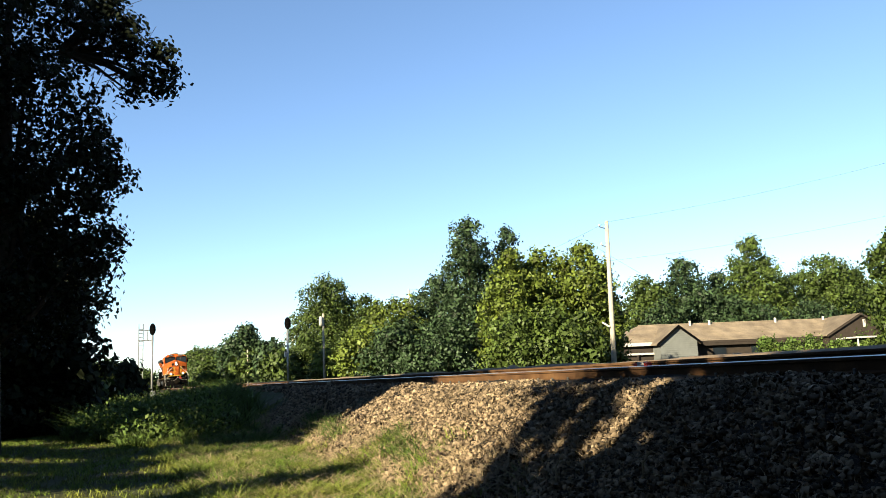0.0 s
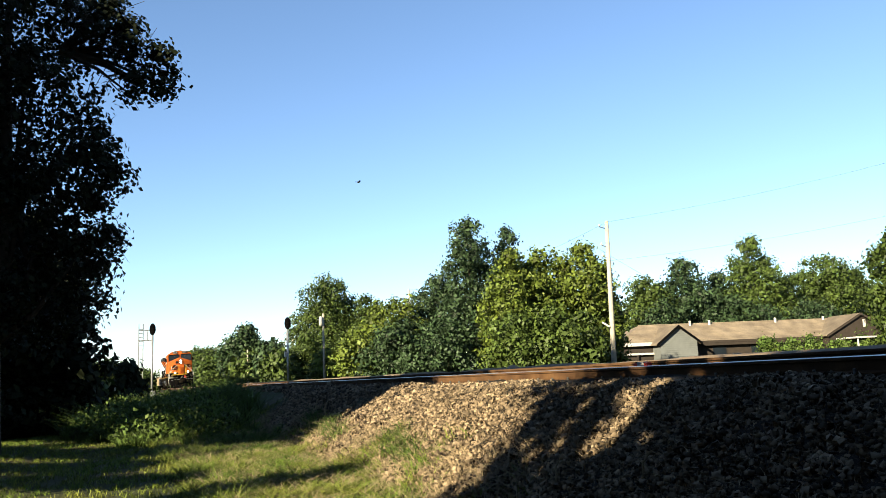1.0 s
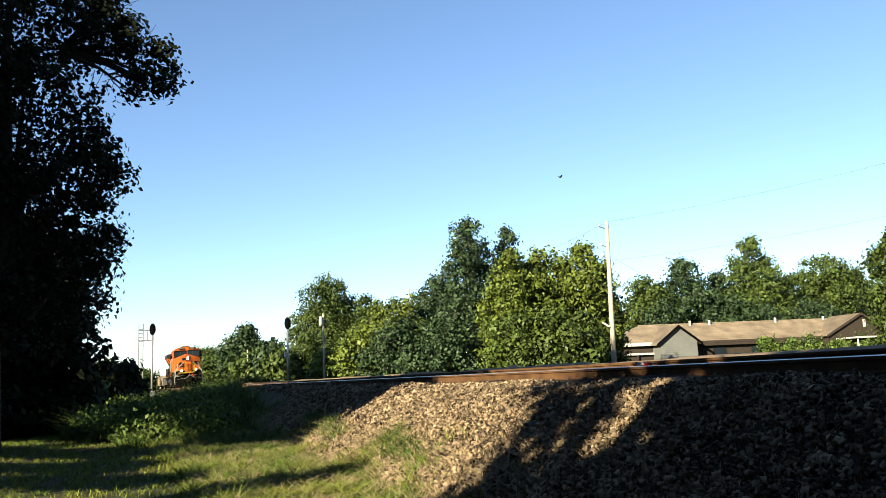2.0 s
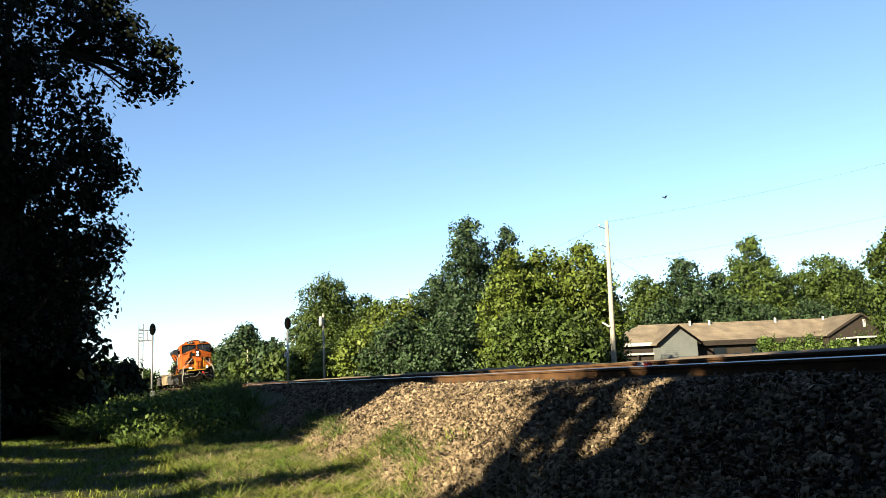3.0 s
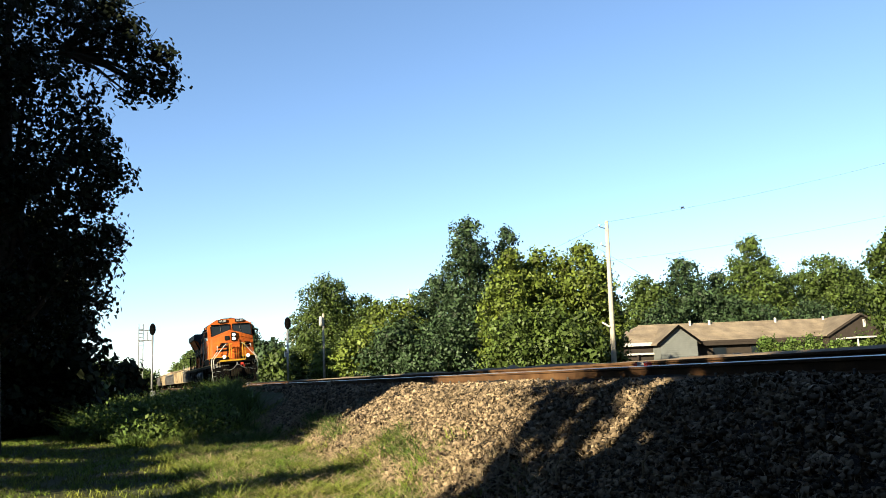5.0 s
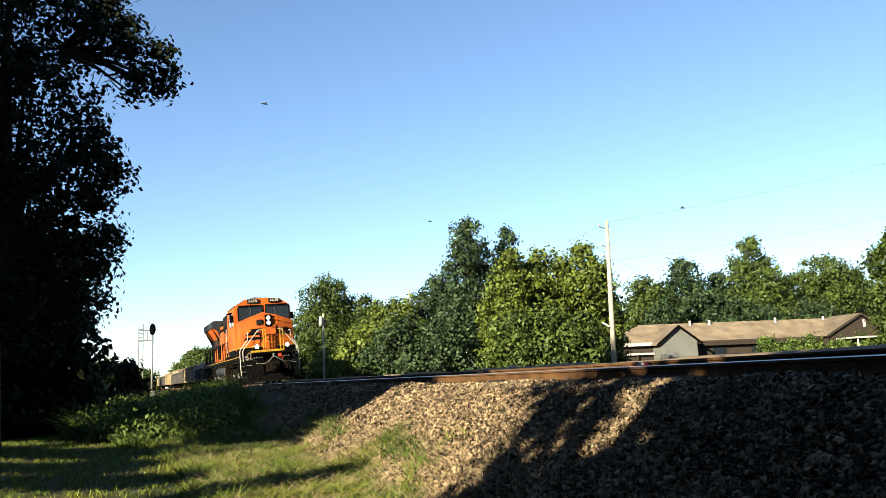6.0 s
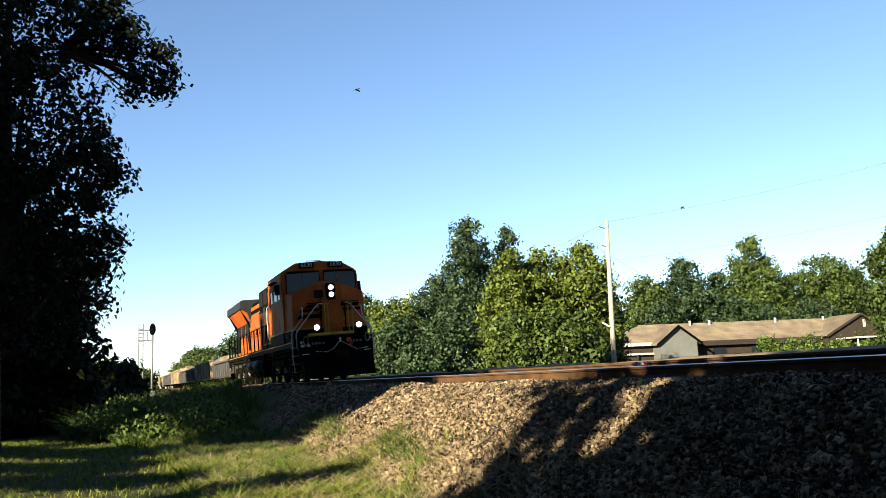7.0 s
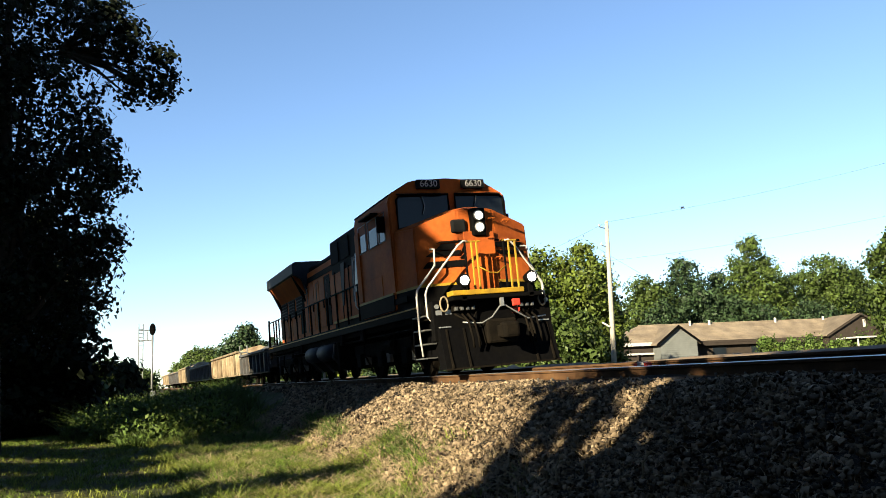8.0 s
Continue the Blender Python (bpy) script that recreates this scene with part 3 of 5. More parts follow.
blades("bank_weeds", "tall tangled weeds on the shaded bank", gx, gy, lay(gx, gy), 0.72 * np.clip(tuft, 0.25, 1.5) * fade, 0.017, "weed", rng1, 0.38)
wx, wy = scatter(1500, -48, -21, -8.8, -3.6, rng1)
keep = (wy < -3.8 - 0.07 * (wx + 38)) & (wy > -6.3 + 0.4 * (wx + 20))
wx, wy = wx[keep], wy[keep]
wp = np.repeat(np.stack([wx, wy, lay(wx, wy) + 0.15 + 0.6 * rng1.random(len(wx))], -1), 18, 0)
wp = wp + rng1.normal(size=wp.shape) * np.array((0.15, 0.15, 0.17))
tagged(leaf_mesh("weed_leaves", wp, 0.08, "weed", None, rng1), "broad leaves among the tall weeds", "weeds", kind="stuff")
gx, gy = clumped(2200, -16, -2.0, -4.5, -2.0, rng1, 4, 0.12)
blades("dry_grass", "dead straw and twigs lying on the stones", gx, gy, lay(gx, gy) + 0.045, 0.055, 0.0035, "twig", rng1, 3.0)
# dead weed stalks standing out of the stones
bm = bmesh.new()
for x, y, h in ((-18.9, -3.2, 0.42), (-19.4, -3.1, 0.30), (-21.2, -2.9, 0.28), (-8.6, -3.3, 0.22), (-7.4, -3.6, 0.3), (-6.2, -3.4, 0.26)):
    z = float(lay(np.array([x]), np.array([y]))[0])
    tube(bm, [(x, y, z - 0.05), (x + 0.03, y, z + h * 0.6), (x + 0.12, y + 0.03, z + h), (x + 0.2, y + 0.03, z + h * 0.9)], [0.012, 0.009, 0.007, 0.004], 5)
tagged(part("dead_stalks", bm, "twig"), "dry bent weed stalks among the stones", "weeds", kind="stuff")


# ---- signals, poles
def signal(label, x, y, top, ladder):
    ob = thing("railway_signal", label, "railway signal", (x, y, 0.9), group="signals beside the track")
    h = top - 0.9
    bm = tube(bmesh.new(), [(0, 0, -0.9), (0, 0, h - 0.7)], 0.10, 10)
    part("mast", bm, "silver", ob, "silver steel mast", True)
    part("base", boxes((-0.25, 0.25, -0.25, 0.25, -0.9, 0.35), bevel=0.02), "silver", ob)
    bm = bmesh.new()
    disc(bm, 0.12, 0, h - 0.65, 0.29, 0.05, "x", 24)
    bmesh.ops.scale(bm, vec=(1, 1, 2.0), verts=bm.verts, space=Matrix.Translation((0, 0, -(h - 0.65))))
    plate = part("target_board", bm, "black_paint", ob, "black oval signal board")
    for dz in (-0.32, 0.0, 0.32):
        bm = bmesh.new()
        tube(bm, [(0.14, 0, h - 0.65 + dz), (0.40, 0, h - 0.68 + dz)], [0.12, 0.13], 14)
        part("lens_hood", bm, "black_paint", plate)
    bm = box(bmesh.new(), -0.25, 0.08, -0.14, 0.14, h - 1.1, h - 0.2, 0.02)
    part("lamp_housing", bm, "black_paint", ob)
    if ladder:
        bm = bmesh.new()
        for yy in (-1.25, -0.85):
            tube(bm, [(-0.3, yy, -0.9), (-0.3, yy, h - 0.1)], 0.045, 6)
        for k in range(int(h / 0.4)):
            tube(bm, [(-0.3, -1.25, k * 0.4), (-0.3, -0.85, k * 0.4)], 0.03, 5)
        part("ladder", bm, "silver", ob, "silver rung ladder")
        bm = bmesh.new()
        for zz in (h - 0.7, h - 1.7):
            tube(bm, [(-0.3, -1.3, zz), (-0.3, 0.0, zz)], 0.05, 6)
            tube(bm, [(-0.3, -0.45, zz), (-0.3, -0.45, h - 0.7)], 0.035, 6)
        part("platform_rail", bm, "silver", ob, "platform rail")
    else:
        part("junction_box", boxes((-0.16, 0.16, -0.3, -0.06, 3.0, 3.5), bevel=0.01), "silver", ob)
    return ob


signal("silver signal mast with ladder and black oval board", -84.9, -4.6, 7.9, True)
signal("silver signal mast with black board among trees", -77.0, 7.1, 7.7, False)


def utility_pole(label, x, y, z0, top, r, arms, lean=0.0):
    ob = thing("utility_pole", label, "utility pole", (x, y, z0), group="poles along the railway")
    ob.matrix_basis = pose(x, y, z0, -1.4 if arms else 0, lean, 0)
    h = top - z0
    part("pole", tube(bmesh.new(), [(0, 0, -0.4), (0, 0, h * 0.5), (0, 0, h)], [r, r * 0.85, r * 0.65], 12), "pole_wood", ob, smooth=True)
    if arms:
        for zz, w in ((h - 0.35, 0.45), (h - 1.5, 0.35), (h - 2.2, 0.3)):
            arm = part("bracket", tube(bmesh.new(), [(0, 0, zz - 0.15), (-0.15, -w, zz)], 0.03, 6), "steel", ob)
            bm = bmesh.new()
            for k in range(3):
                disc(bm, -0.15, -w, zz + 0.05 + k * 0.05, 0.06 - k * 0.012, 0.045, "z", 12)
            part("insulator", bm, "white_paint", arm, "white porcelain insulator")
        part("guy_guard", tube(bmesh.new(), [(0.1, -0.24, h * 0.33), (-0.15, -0.6, h * 0.36)], 0.06, 6), "white_paint", ob)
    return ob


main_pole = utility_pole("tall pale weathered wooden utility pole beyond the track", -42.2, 20.0, 0.75, 10.5, 0.17, True, 0.0)
slim = utility_pole("slender weathered pole before the trees", -73.0, 9.6, 0.75, 7.6, 0.12, False)
part("transformer", tube(bmesh.new(), [(0.1, -0.25, 5.7), (0.1, -0.25, 5.8), (0.1, -0.25, 6.5), (0.1, -0.25, 6.6)], [0.1, 0.17, 0.17, 0.06], 12), "white_paint", slim, "pale can-shaped transformer", True)
utility_pole("pale pole in front of a round tree", -125.0, 10.3, 0.75, 6.7, 0.15, False)
utility_pole("leaning grey pole among far trees", -112.0, 14.5, 0.75, 8.2, 0.16, False, 3.0)
utility_pole("far grey pole rising over the trees", -74.0, 18.2, 0.75, 9.9, 0.12, False, 2.0)


utility_pole("weathered wooden pole carrying the yard cables", -35.97, 38.73, 0.75, 14.24, 0.16, False)


def cable(label, a, b, sag, r=0.006):
    a, b = Vector(a), Vector(b)
    pts = [a.lerp(b, k / 16) - Vector((0, 0, sag * 4 * (k / 16) * (1 - k / 16))) for k in range(17)]
    return tagged(part("power_cable", tube(bmesh.new(), pts, r, 5), "black_paint"), label, "cable", "overhead cables")


cable("thin overhead cable from pole to house", (-42.3, 19.4, 8.9), (-45.5, 33.5, 4.6), 0.5)
cable("thin overhead cable running along the yard", (-41.06, 19.50, 10.20), (-35.97, 38.73, 13.94), 0.25, 0.0045)
cable("thin overhead cable running along the yard", (-41.39, 19.64, 7.88), (-35.97, 38.73, 10.52), 0.25, 0.0045)
cable("thin overhead cable running along the yard", (-41.06, 19.50, 10.20), (-73.68, 18.2, 9.85), 0.9, 0.006)


# ---- house
def slab(bm, corners, thick=0.12):
    """A roof plane of that thickness through the corners."""
    lo = [bm.verts.new(p) for p in corners]
    hi = [bm.verts.new((p[0], p[1], p[2] + thick)) for p in corners]
    n = len(corners)
    fs = [bm.faces.new(lo[::-1]), bm.faces.new(hi)] + [bm.faces.new((lo[k], lo[(k + 1) % n], hi[(k + 1) % n], hi[k])) for k in range(n)]
    bmesh.ops.recalc_face_normals(bm, faces=fs)
    return bm


def house():
    """Ranch house: long wing with its ridge along y, a gabled wing and a hipped end; x points to the track."""
    ob = thing("house", "low ranch house with weathered brown shingle roof and grey gable", "house", (-68.8, 48.1, 0), -15)
    g, e, r, back = 1.55, 3.85, 5.82, -9.0
    part("wall", boxes((back + 0.5, -0.55, -8.3, 26.0, g, e - 0.02)), "wall_dark", ob, "house wall painted dark for its shade")
    front = part("roof", slab(bmesh.new(), [(0, -8.9, e), (0, 26.6, e), (-4.5, 26.6, r), (-4.5, -4.9, r)]), "shingle", ob, "weathered brown shingles")
    part("roof", slab(bmesh.new(), [(back, -8.9, e), (back, 26.6, e), (-4.5, 26.6, r), (-4.5, -4.9, r)]), "shingle", ob)
    part("hip", slab(bmesh.new(), [(0, -8.9, e), (-4.5, -4.9, r), (back, -8.9, e)]), "shingle", ob)
    for k in range(1, 16):
        u = k / 16
        part("shingle_course", boxes((-4.5 * u - 0.02, -4.5 * u + 0.05, -8.9 + 4.0 * u + 0.1, 26.5, e + (r - e) * u + 0.10, e + (r - e) * u + 0.145)), "shingle", front)
    part("ridge_cap", tube(bmesh.new(), [(-4.5, -4.9, r + 0.13), (-4.5, 26.6, r + 0.13)], 0.09, 6), "shingle", ob)
    part("fascia", boxes((0.003, 0.06, -8.9, -5.2, e - 0.2, e + 0.14)), "white_paint", ob, "white fascia board")
    part("fascia", boxes((0.003, 0.06, -0.6, 26.6, e - 0.14, e + 0.10)), "wall_dark", ob)
    part("porch_beam", boxes((-0.3, -0.1, -8.7, -5.0, 2.75, 2.95)), "white_paint", ob, "pale porch beam")
    for y in (-8.5, -6.8):
        part("porch_post", boxes((-0.27, -0.13, y, y + 0.14, g, 2.75)), "wall_dark", ob)
    # gabled wing
    x1, y0, y2, ym, ez, ap = 1.5, -4.95, -1.05, -3.0, 3.95, 5.45
    part("gable_wall", prism(bmesh.new(), [(y0, g), (y2, g), (y2, ez), (ym, ap - 0.1), (y0, ez)], -0.5, x1), "siding", ob, "grey clapboard gable")
    for k in range(16):
        z = 2.0 + k * 0.21
        half = 1.95 if z < ez else max(0.12, (ap - 0.15 - z) / (ap - ez) * 1.95)
        if z < ap - 0.2:
            part("clapboard", prism(bmesh.new(), [(x1 + 0.003, z), (x1 + 0.035, z), (x1 + 0.012, z + 0.19), (x1 + 0.003, z + 0.19)], ym - half, ym + half, "y"), "siding", ob)
    for yy in (y0 - 0.45, y2 + 0.45):
        zz = ez - 0.34
        w = part("gable_roof", slab(bmesh.new(), [(x1 + 0.35, yy, zz), (x1 + 0.35, ym, ap), (-4.4, ym, ap), (-4.4, yy, zz)]), "shingle", ob, "weathered brown shingles")
        part("bargeboard", prism(bmesh.new(), [(yy, zz - 0.12), (ym, ap - 0.12), (ym, ap + 0.14), (yy, zz + 0.14)], x1 + 0.353, x1 + 0.41), "black_paint", w, "dark bargeboard")
    part("gutter_end", boxes((0.0, 0.3, -0.75, -0.35, ez - 0.35, ez - 0.1)), "cream", ob)
    # second wing farther along
    w0, w1, wm, wz, wa = 13.6, 20.8, 17.2, 4.1, 6.05
    part("gable_wall", prism(bmesh.new(), [(w0, g), (w1, g), (w1, wz), (wm, wa - 0.1), (w0, wz)], -0.5, 0.9), "wall_dark", ob, "gable wall painted dark for its shade")
    for yy in (w0 - 0.4, w1 + 0.4):
        w = part("gable_roof", slab(bmesh.new(), [(1.2, yy, wz - 0.22), (1.2, wm, wa), (-4.6, wm, wa), (-4.6, yy, wz - 0.22)]), "shingle", ob, "weathered brown shingles")
        part("bargeboard", prism(bmesh.new(), [(yy, wz - 0.34), (wm, wa - 0.12), (wm, wa + 0.13), (yy, wz - 0.09)], 1.203, 1.26), "wall_dark", w, "dark bargeboard")
    part("gable_vent", boxes((0.903, 0.95, wm + 0.3, wm + 0.6, 4.7, 5.5), bevel=0.01), "white_paint", ob, "pale louvred gable vent")
    # dark strip standing in for the shade under the eave
    part("eave_shade_strip", boxes((0.003, 0.10, 0.2, 13.0, e - 0.42, e - 0.16)), "wall_dark", ob)
    for y, x in ((0.8, -4.1), (3.0, -4.1), (10.6, -4.1), (16.4, -4.4)):
        part("vent_pipe", tube(bmesh.new(), [(x, y, r - 0.4), (x, y, r + 0.45)], 0.13, 8), "white_paint", ob, "pale roof vent pipe")
    for y in (1.4, 5.6, 9.4):
        w = part("window", boxes((-0.56, -0.50, y, y + 1.6, 2.3, 3.4)), "wall_dark", ob, "dark window frame")
        part("pane", boxes((-0.53, -0.47, y + 0.08, y + 1.52, 2.38, 3.32)), "glass", w)
    return ob


house()
for k, (x, y, h, r) in enumerate(((-60.5, 49.2, 3.9, 1.2), (-59.8, 51.2, 3.5, 1.2), (-59.2, 53.4, 3.6, 1.4), (-58.6, 56.0, 3.4, 1.4), (-58.0, 58.4, 3.5, 1.4), (-57.3, 61.0, 3.3, 1.3), (-56.6, 63.4, 3.5, 1.4))):
    tree("bush", "scrubby yellow-green hedge bush before the house", x, y, 1.6, h - 0.35, r, "weed", 0.14, 9.0, 400 + k, 0.0, "hedge before the house", 0.25)

carport = thing("carport", "low pale carport with a flat roof beside the house", "carport", (-57.0, 60.2, 1.35), -15)
part("roof", boxes((-3.0, 0.3, -3.2, 4.2, 2.0, 2.16), bevel=0.02), "white_paint", carport, "pale flat roof")
part("side_wall", boxes((-2.9, -2.8, -3.0, 4.0, -0.2, 2.0)), "cream", carport)
for y in (-3.0, 0.4, 3.9):
    part("post", boxes((0.05, 0.17, y, y + 0.12, -0.2, 2.0)), "white_paint", carport)

# ---- small things along the track
plate = thing("track_marker", "small white and red marker block beside the rail", "marker", (-11.53, 0.45, 1.36))
part("block", boxes((-0.10, 0.10, -0.05, 0.05, 0.0, 0.17), bevel=0.012), "white_paint", plate)
for x in (-0.15, 0.15):
    part("end_cap", boxes((x - 0.05, x + 0.05, -0.05, 0.05, 0.0, 0.16), bevel=0.012), "red", plate, "red end")
stake = thing("track_stake", "short pale reflector stake in the ballast", "marker", (-25.7, -1.45, 1.15))
part("stake", boxes((-0.03, 0.03, -0.03, 0.03, 0, 0.16)), "wall_dark", stake)
part("reflector", disc(bmesh.new(), 0.03, 0, 0.2, 0.08, 0.03, "x", 16), "cream", stake)
rock = thing("boulder", "pale boulder in the weeds beyond the rails", "rock", (-36.0, 10.2, 1.2))
bm = bmesh.new()
bmesh.ops.create_icosphere(bm, subdivisions=2, radius=0.5, matrix=Matrix.LocRotScale((0, 0, 0.3), None, (1.0, 0.8, 0.75)))
for v in bm.verts:
    v.co *= 1 + 0.12 * noise.noise(v.co * 3)
part("stone_body", bm, "stone", rock)

# sleepers and rail fastenings near the camera
tie_mesh = None
for k in range(150):
    x = -70 + k * 0.515
    if tie_mesh is None:
        first = part("sleeper", boxes((-0.115, 0.115, -1.3, 1.3, -0.36, -0.185), bevel=0.012), "tie", track)
        tie_mesh = first.data
        first.matrix_basis = pose(x, 0, 0)
        continue
    s = new("sleeper", tie_mesh)
    s.parent = track
    s.matrix_basis = pose(x, 0.01 * math.sin(k * 2.7), 0, 0, 0, 0.8 * math.sin(k * 1.9))
anchor_mesh = None
for k in range(90):
    x = -48 + k * 0.515 + 0.13
    for side in (-0.755, 0.755):
        if anchor_mesh is None:
            s = part("rail_anchor", boxes((-0.02, 0.02, -0.085, 0.085, -0.2, -0.165), (-0.015, 0.015, -0.09, -0.065, -0.2, -0.12), bevel=0.004), "steel", track)
            anchor_mesh = s.data
        else:
            s = new("rail_anchor", anchor_mesh)
            s.parent = track
        s.matrix_basis = pose(x, side, 0)


# ---- locomotive: x forward, z above the rail head
def locomotive():
    ob = thing("locomotive", "orange and black freight diesel locomotive with lit headlights", "locomotive")
    P = part
    # underframe
    P("underframe", boxes((-20.6, -0.5, -1.42, 1.42, 1.22, 1.55), bevel=0.02), "under", ob, "grimy black underframe")
    P("side_sill", boxes((-20.6, -0.9, -1.50, -1.43, 1.36, 1.60), (-20.6, -0.9, 1.43, 1.50, 1.36, 1.60)), "black_paint", ob)
    P("sill_stripe", boxes((-20.3, -1.2, -1.515, -1.503, 1.52, 1.55)), "yellow", ob, "yellow sill stripe")
    # pilot
    bm = bmesh.new()
    prism(bm, [(-0.50, 0.14), (-0.10, 0.14), (-0.18, 0.42), (-0.32, 1.0), (-0.50, 1.0)], -1.34, 1.34, "y")
    P("pilot", bm, "black_paint", ob, "black snowplough pilot")
    P("end_plate", boxes((-0.62, -0.44, -1.42, 1.42, 0.75, 1.60), bevel=0.02), "black_paint", ob, "black end plate")
    P("anticlimber", box(bmesh.new(), -0.44, -0.08, -1.08, 1.05, 1.56, 1.655, 0.02), "black_paint", ob, "black anticlimber ledge")
    # yellow stops at 0.62: the shaded far end is simply left black
    P("anticlimber_stripe", box(bmesh.new(), -0.40, -0.05, -1.08, 0.62, 1.658, 1.77, 0.02), "yellow", ob, "yellow anticlimber edge")
    c = P("coupler", box(bmesh.new(), -0.1, 0.25, -0.13, 0.13, 0.72, 0.98, 0.03), "under", ob, "steel knuckle coupler")
    P("knuckle", box(bmesh.new(), 0.2, 0.48, -0.22, 0.16, 0.68, 1.02, 0.07), "under", c)
    P("drawbar_pocket", boxes((-0.42, -0.05, -0.36, 0.36, 0.6, 1.12), bevel=0.05), "under", ob)
    # nose
    bm = bmesh.new()
    low = [(-0.98, -0.90), (-0.85, -0.45), (-0.85, 0.45), (-0.98, 0.90), (-1.14, 1.42), (-2.5, 1.50), (-2.5, -1.50), (-1.14, -1.42)]
    topz = [3.52, 3.68, 3.68, 3.52, 3.34, 3.48, 3.48, 3.34]
    v0 = [bm.verts.new((x, y, 1.56)) for x, y in low]
    v1 = [bm.verts.new((x - 0.06, y * 0.99, z)) for (x, y), z in zip(low, topz)]
    peak = [bm.verts.new((-1.2, 0.0, 3.80)), bm.verts.new((-2.5, 0.0, 3.98))]
    n = len(low)
    for i in range(n):
        bm.faces.new((v0[i], v0[(i + 1) % n], v1[(i + 1) % n], v1[i]))
    for a, b, d in ((1, 2, peak[0]), ):
        bm.faces.new((v1[a], v1[b], d))
    bm.faces.new((v1[2], v1[3], peak[0])), bm.faces.new((v1[0], v1[1], peak[0]))
    bm.faces.new((v1[3], v1[4], v1[5], peak[1], peak[0])), bm.faces.new((v1[7], v1[0], peak[0], peak[1], v1[6]))
    bm.faces.new((v1[5], v1[6], peak[1]))
    bm.faces.new(v0[::-1])
    bmesh.ops.recalc_face_normals(bm, faces=bm.faces)
    bmesh.ops.bevel(bm, geom=list(bm.edges), offset=0.035, segments=2, affect="EDGES")
    nose = P("nose", bm, "orange", ob, "orange wedge-shaped nose")
    P("nose_door", boxes((-0.86, -0.82, -0.36, 0.40, 1.75, 3.15), bevel=0.015), "orange", nose)
    P("nose_window", boxes((-0.99, -0.83, -0.60, -0.27, 3.14, 3.44), bevel=0.04), "black_gap", nose, "small dark nose window")
    hb = P("headlight_housing", boxes((-0.98, -0.74, -0.15, 0.19, 3.04, 3.68), bevel=0.04), "black_paint", ob, "black twin headlight housing")
    for zz in (3.23, 3.50):
        P("headlight", disc(bmesh.new(), -0.73, 0.02, zz, 0.09, 0.03), "lamp", hb, "glowing headlight")
        bm = bmesh.new()
        tube(bm, [(-0.73, 0.02 + 0.11 * math.cos(a), zz + 0.11 * math.sin(a)) for a in np.linspace(0, 6.283, 17)], 0.018, 5)
        P("rim", bm, "steel", hb)
    # emblem on the nose, plain black shapes
    for y0, y1, z0, z1, sh in ((-1.22, -0.50, 2.64, 2.74, 0.14), (-1.02, -0.62, 2.77, 2.90, 0.16), (-1.30, -0.40, 2.38, 2.52, 0.12), (0.46, 1.2, 2.78, 2.90, -0.10), (0.50, 1.25, 2.62, 2.70, -0.08), (-0.44, -0.10, 2.70, 2.90, 0.10), (0.05, 0.40, 2.72, 2.86, 0.08), (-0.98, -0.40, 2.925, 2.965, 0.10), (-0.36, 0.10, 2.925, 2.965, 0.06), (0.16, 1.15, 2.925, 2.965, -0.05), (-0.50, -0.20, 2.56, 2.64, 0.10)):
        bm = bmesh.new()
        x = -0.84
        def nx(y):
            ay = abs(y)
            return -0.85 + 0.012 if ay < 0.45 else (-0.85 - (ay - 0.45) * 0.289 + 0.012 if ay < 0.9 else -0.98 - (ay - 0.9) * 0.31 + 0.013)
        pts = [(y0, z0), (y1, z0), (y1 + sh * 0.4, z1), (y0 + sh, z1)]
        f = [bm.verts.new((nx(y) - 0.012, y, z)) for y, z in pts]
        g = [bm.verts.new((nx(y) + 0.012, y, z)) for y, z in pts]
        bm.faces.new(g), bm.faces.new(f[::-1])
        for i in range(4):
            bm.faces.new((f[i], f[(i + 1) % 4], g[(i + 1) % 4], g[i]))
        P("emblem", bm, "black_paint", nose, "black emblem stripe")
    # cab
    sec = [(-1.53, 1.58), (1.53, 1.58), (1.56, 4.22), (1.50, 4.36), (0.92, 4.70), (0.0, 4.76), (-0.92, 4.70), (-1.50, 4.36), (-1.56, 4.22)]
    bm = prism(bmesh.new(), sec, -5.4, -2.35)
    bmesh.ops.bevel(bm, geom=[e for e in bm.edges], offset=0.04, segments=2, affect="EDGES")
    cab = P("cab", bm, "orange", ob, "orange crew cab")
    P("cab_roof", prism(bmesh.new(), [(1.52, 4.37), (0.93, 4.715), (0, 4.775), (-0.93, 4.715), (-1.52, 4.37), (-1.50, 4.30), (0, 4.70), (1.50, 4.30)], -5.45, -2.55), "black_paint", ob, "black cab roof")
    for s in (-1, 1):
        yi, yo = (-0.02, -1.36) if s < 0 else (0.16, 1.46)
        bm = prism(bmesh.new(), [(yi, 3.8), (yo, 3.5), (yo, 4.22), (yo - s * 0.08, 4.30), (yi, 4.34)], -2.36, -2.31)
        w = P("windshield", bm, "glass", ob, "dark tinted windshield")
        outl = [(-2.30, yi, 3.8), (-2.30, yo, 3.5), (-2.30, yo, 4.22), (-2.30, yo - s * 0.08, 4.30), (-2.30, yi, 4.34), (-2.30, yi, 3.8)]
        P("gasket", tube(bmesh.new(), outl, 0.028, 6), "black_paint", w)
        P("wiper", tube(bmesh.new(), [(-2.27, s * 0.72, 4.3), (-2.27, s * 0.66, 4.05), (-2.27, s * 0.72, 3.85)], 0.013, 5), "steel", w)
        yb = -0.52 if s < 0 else 0.66
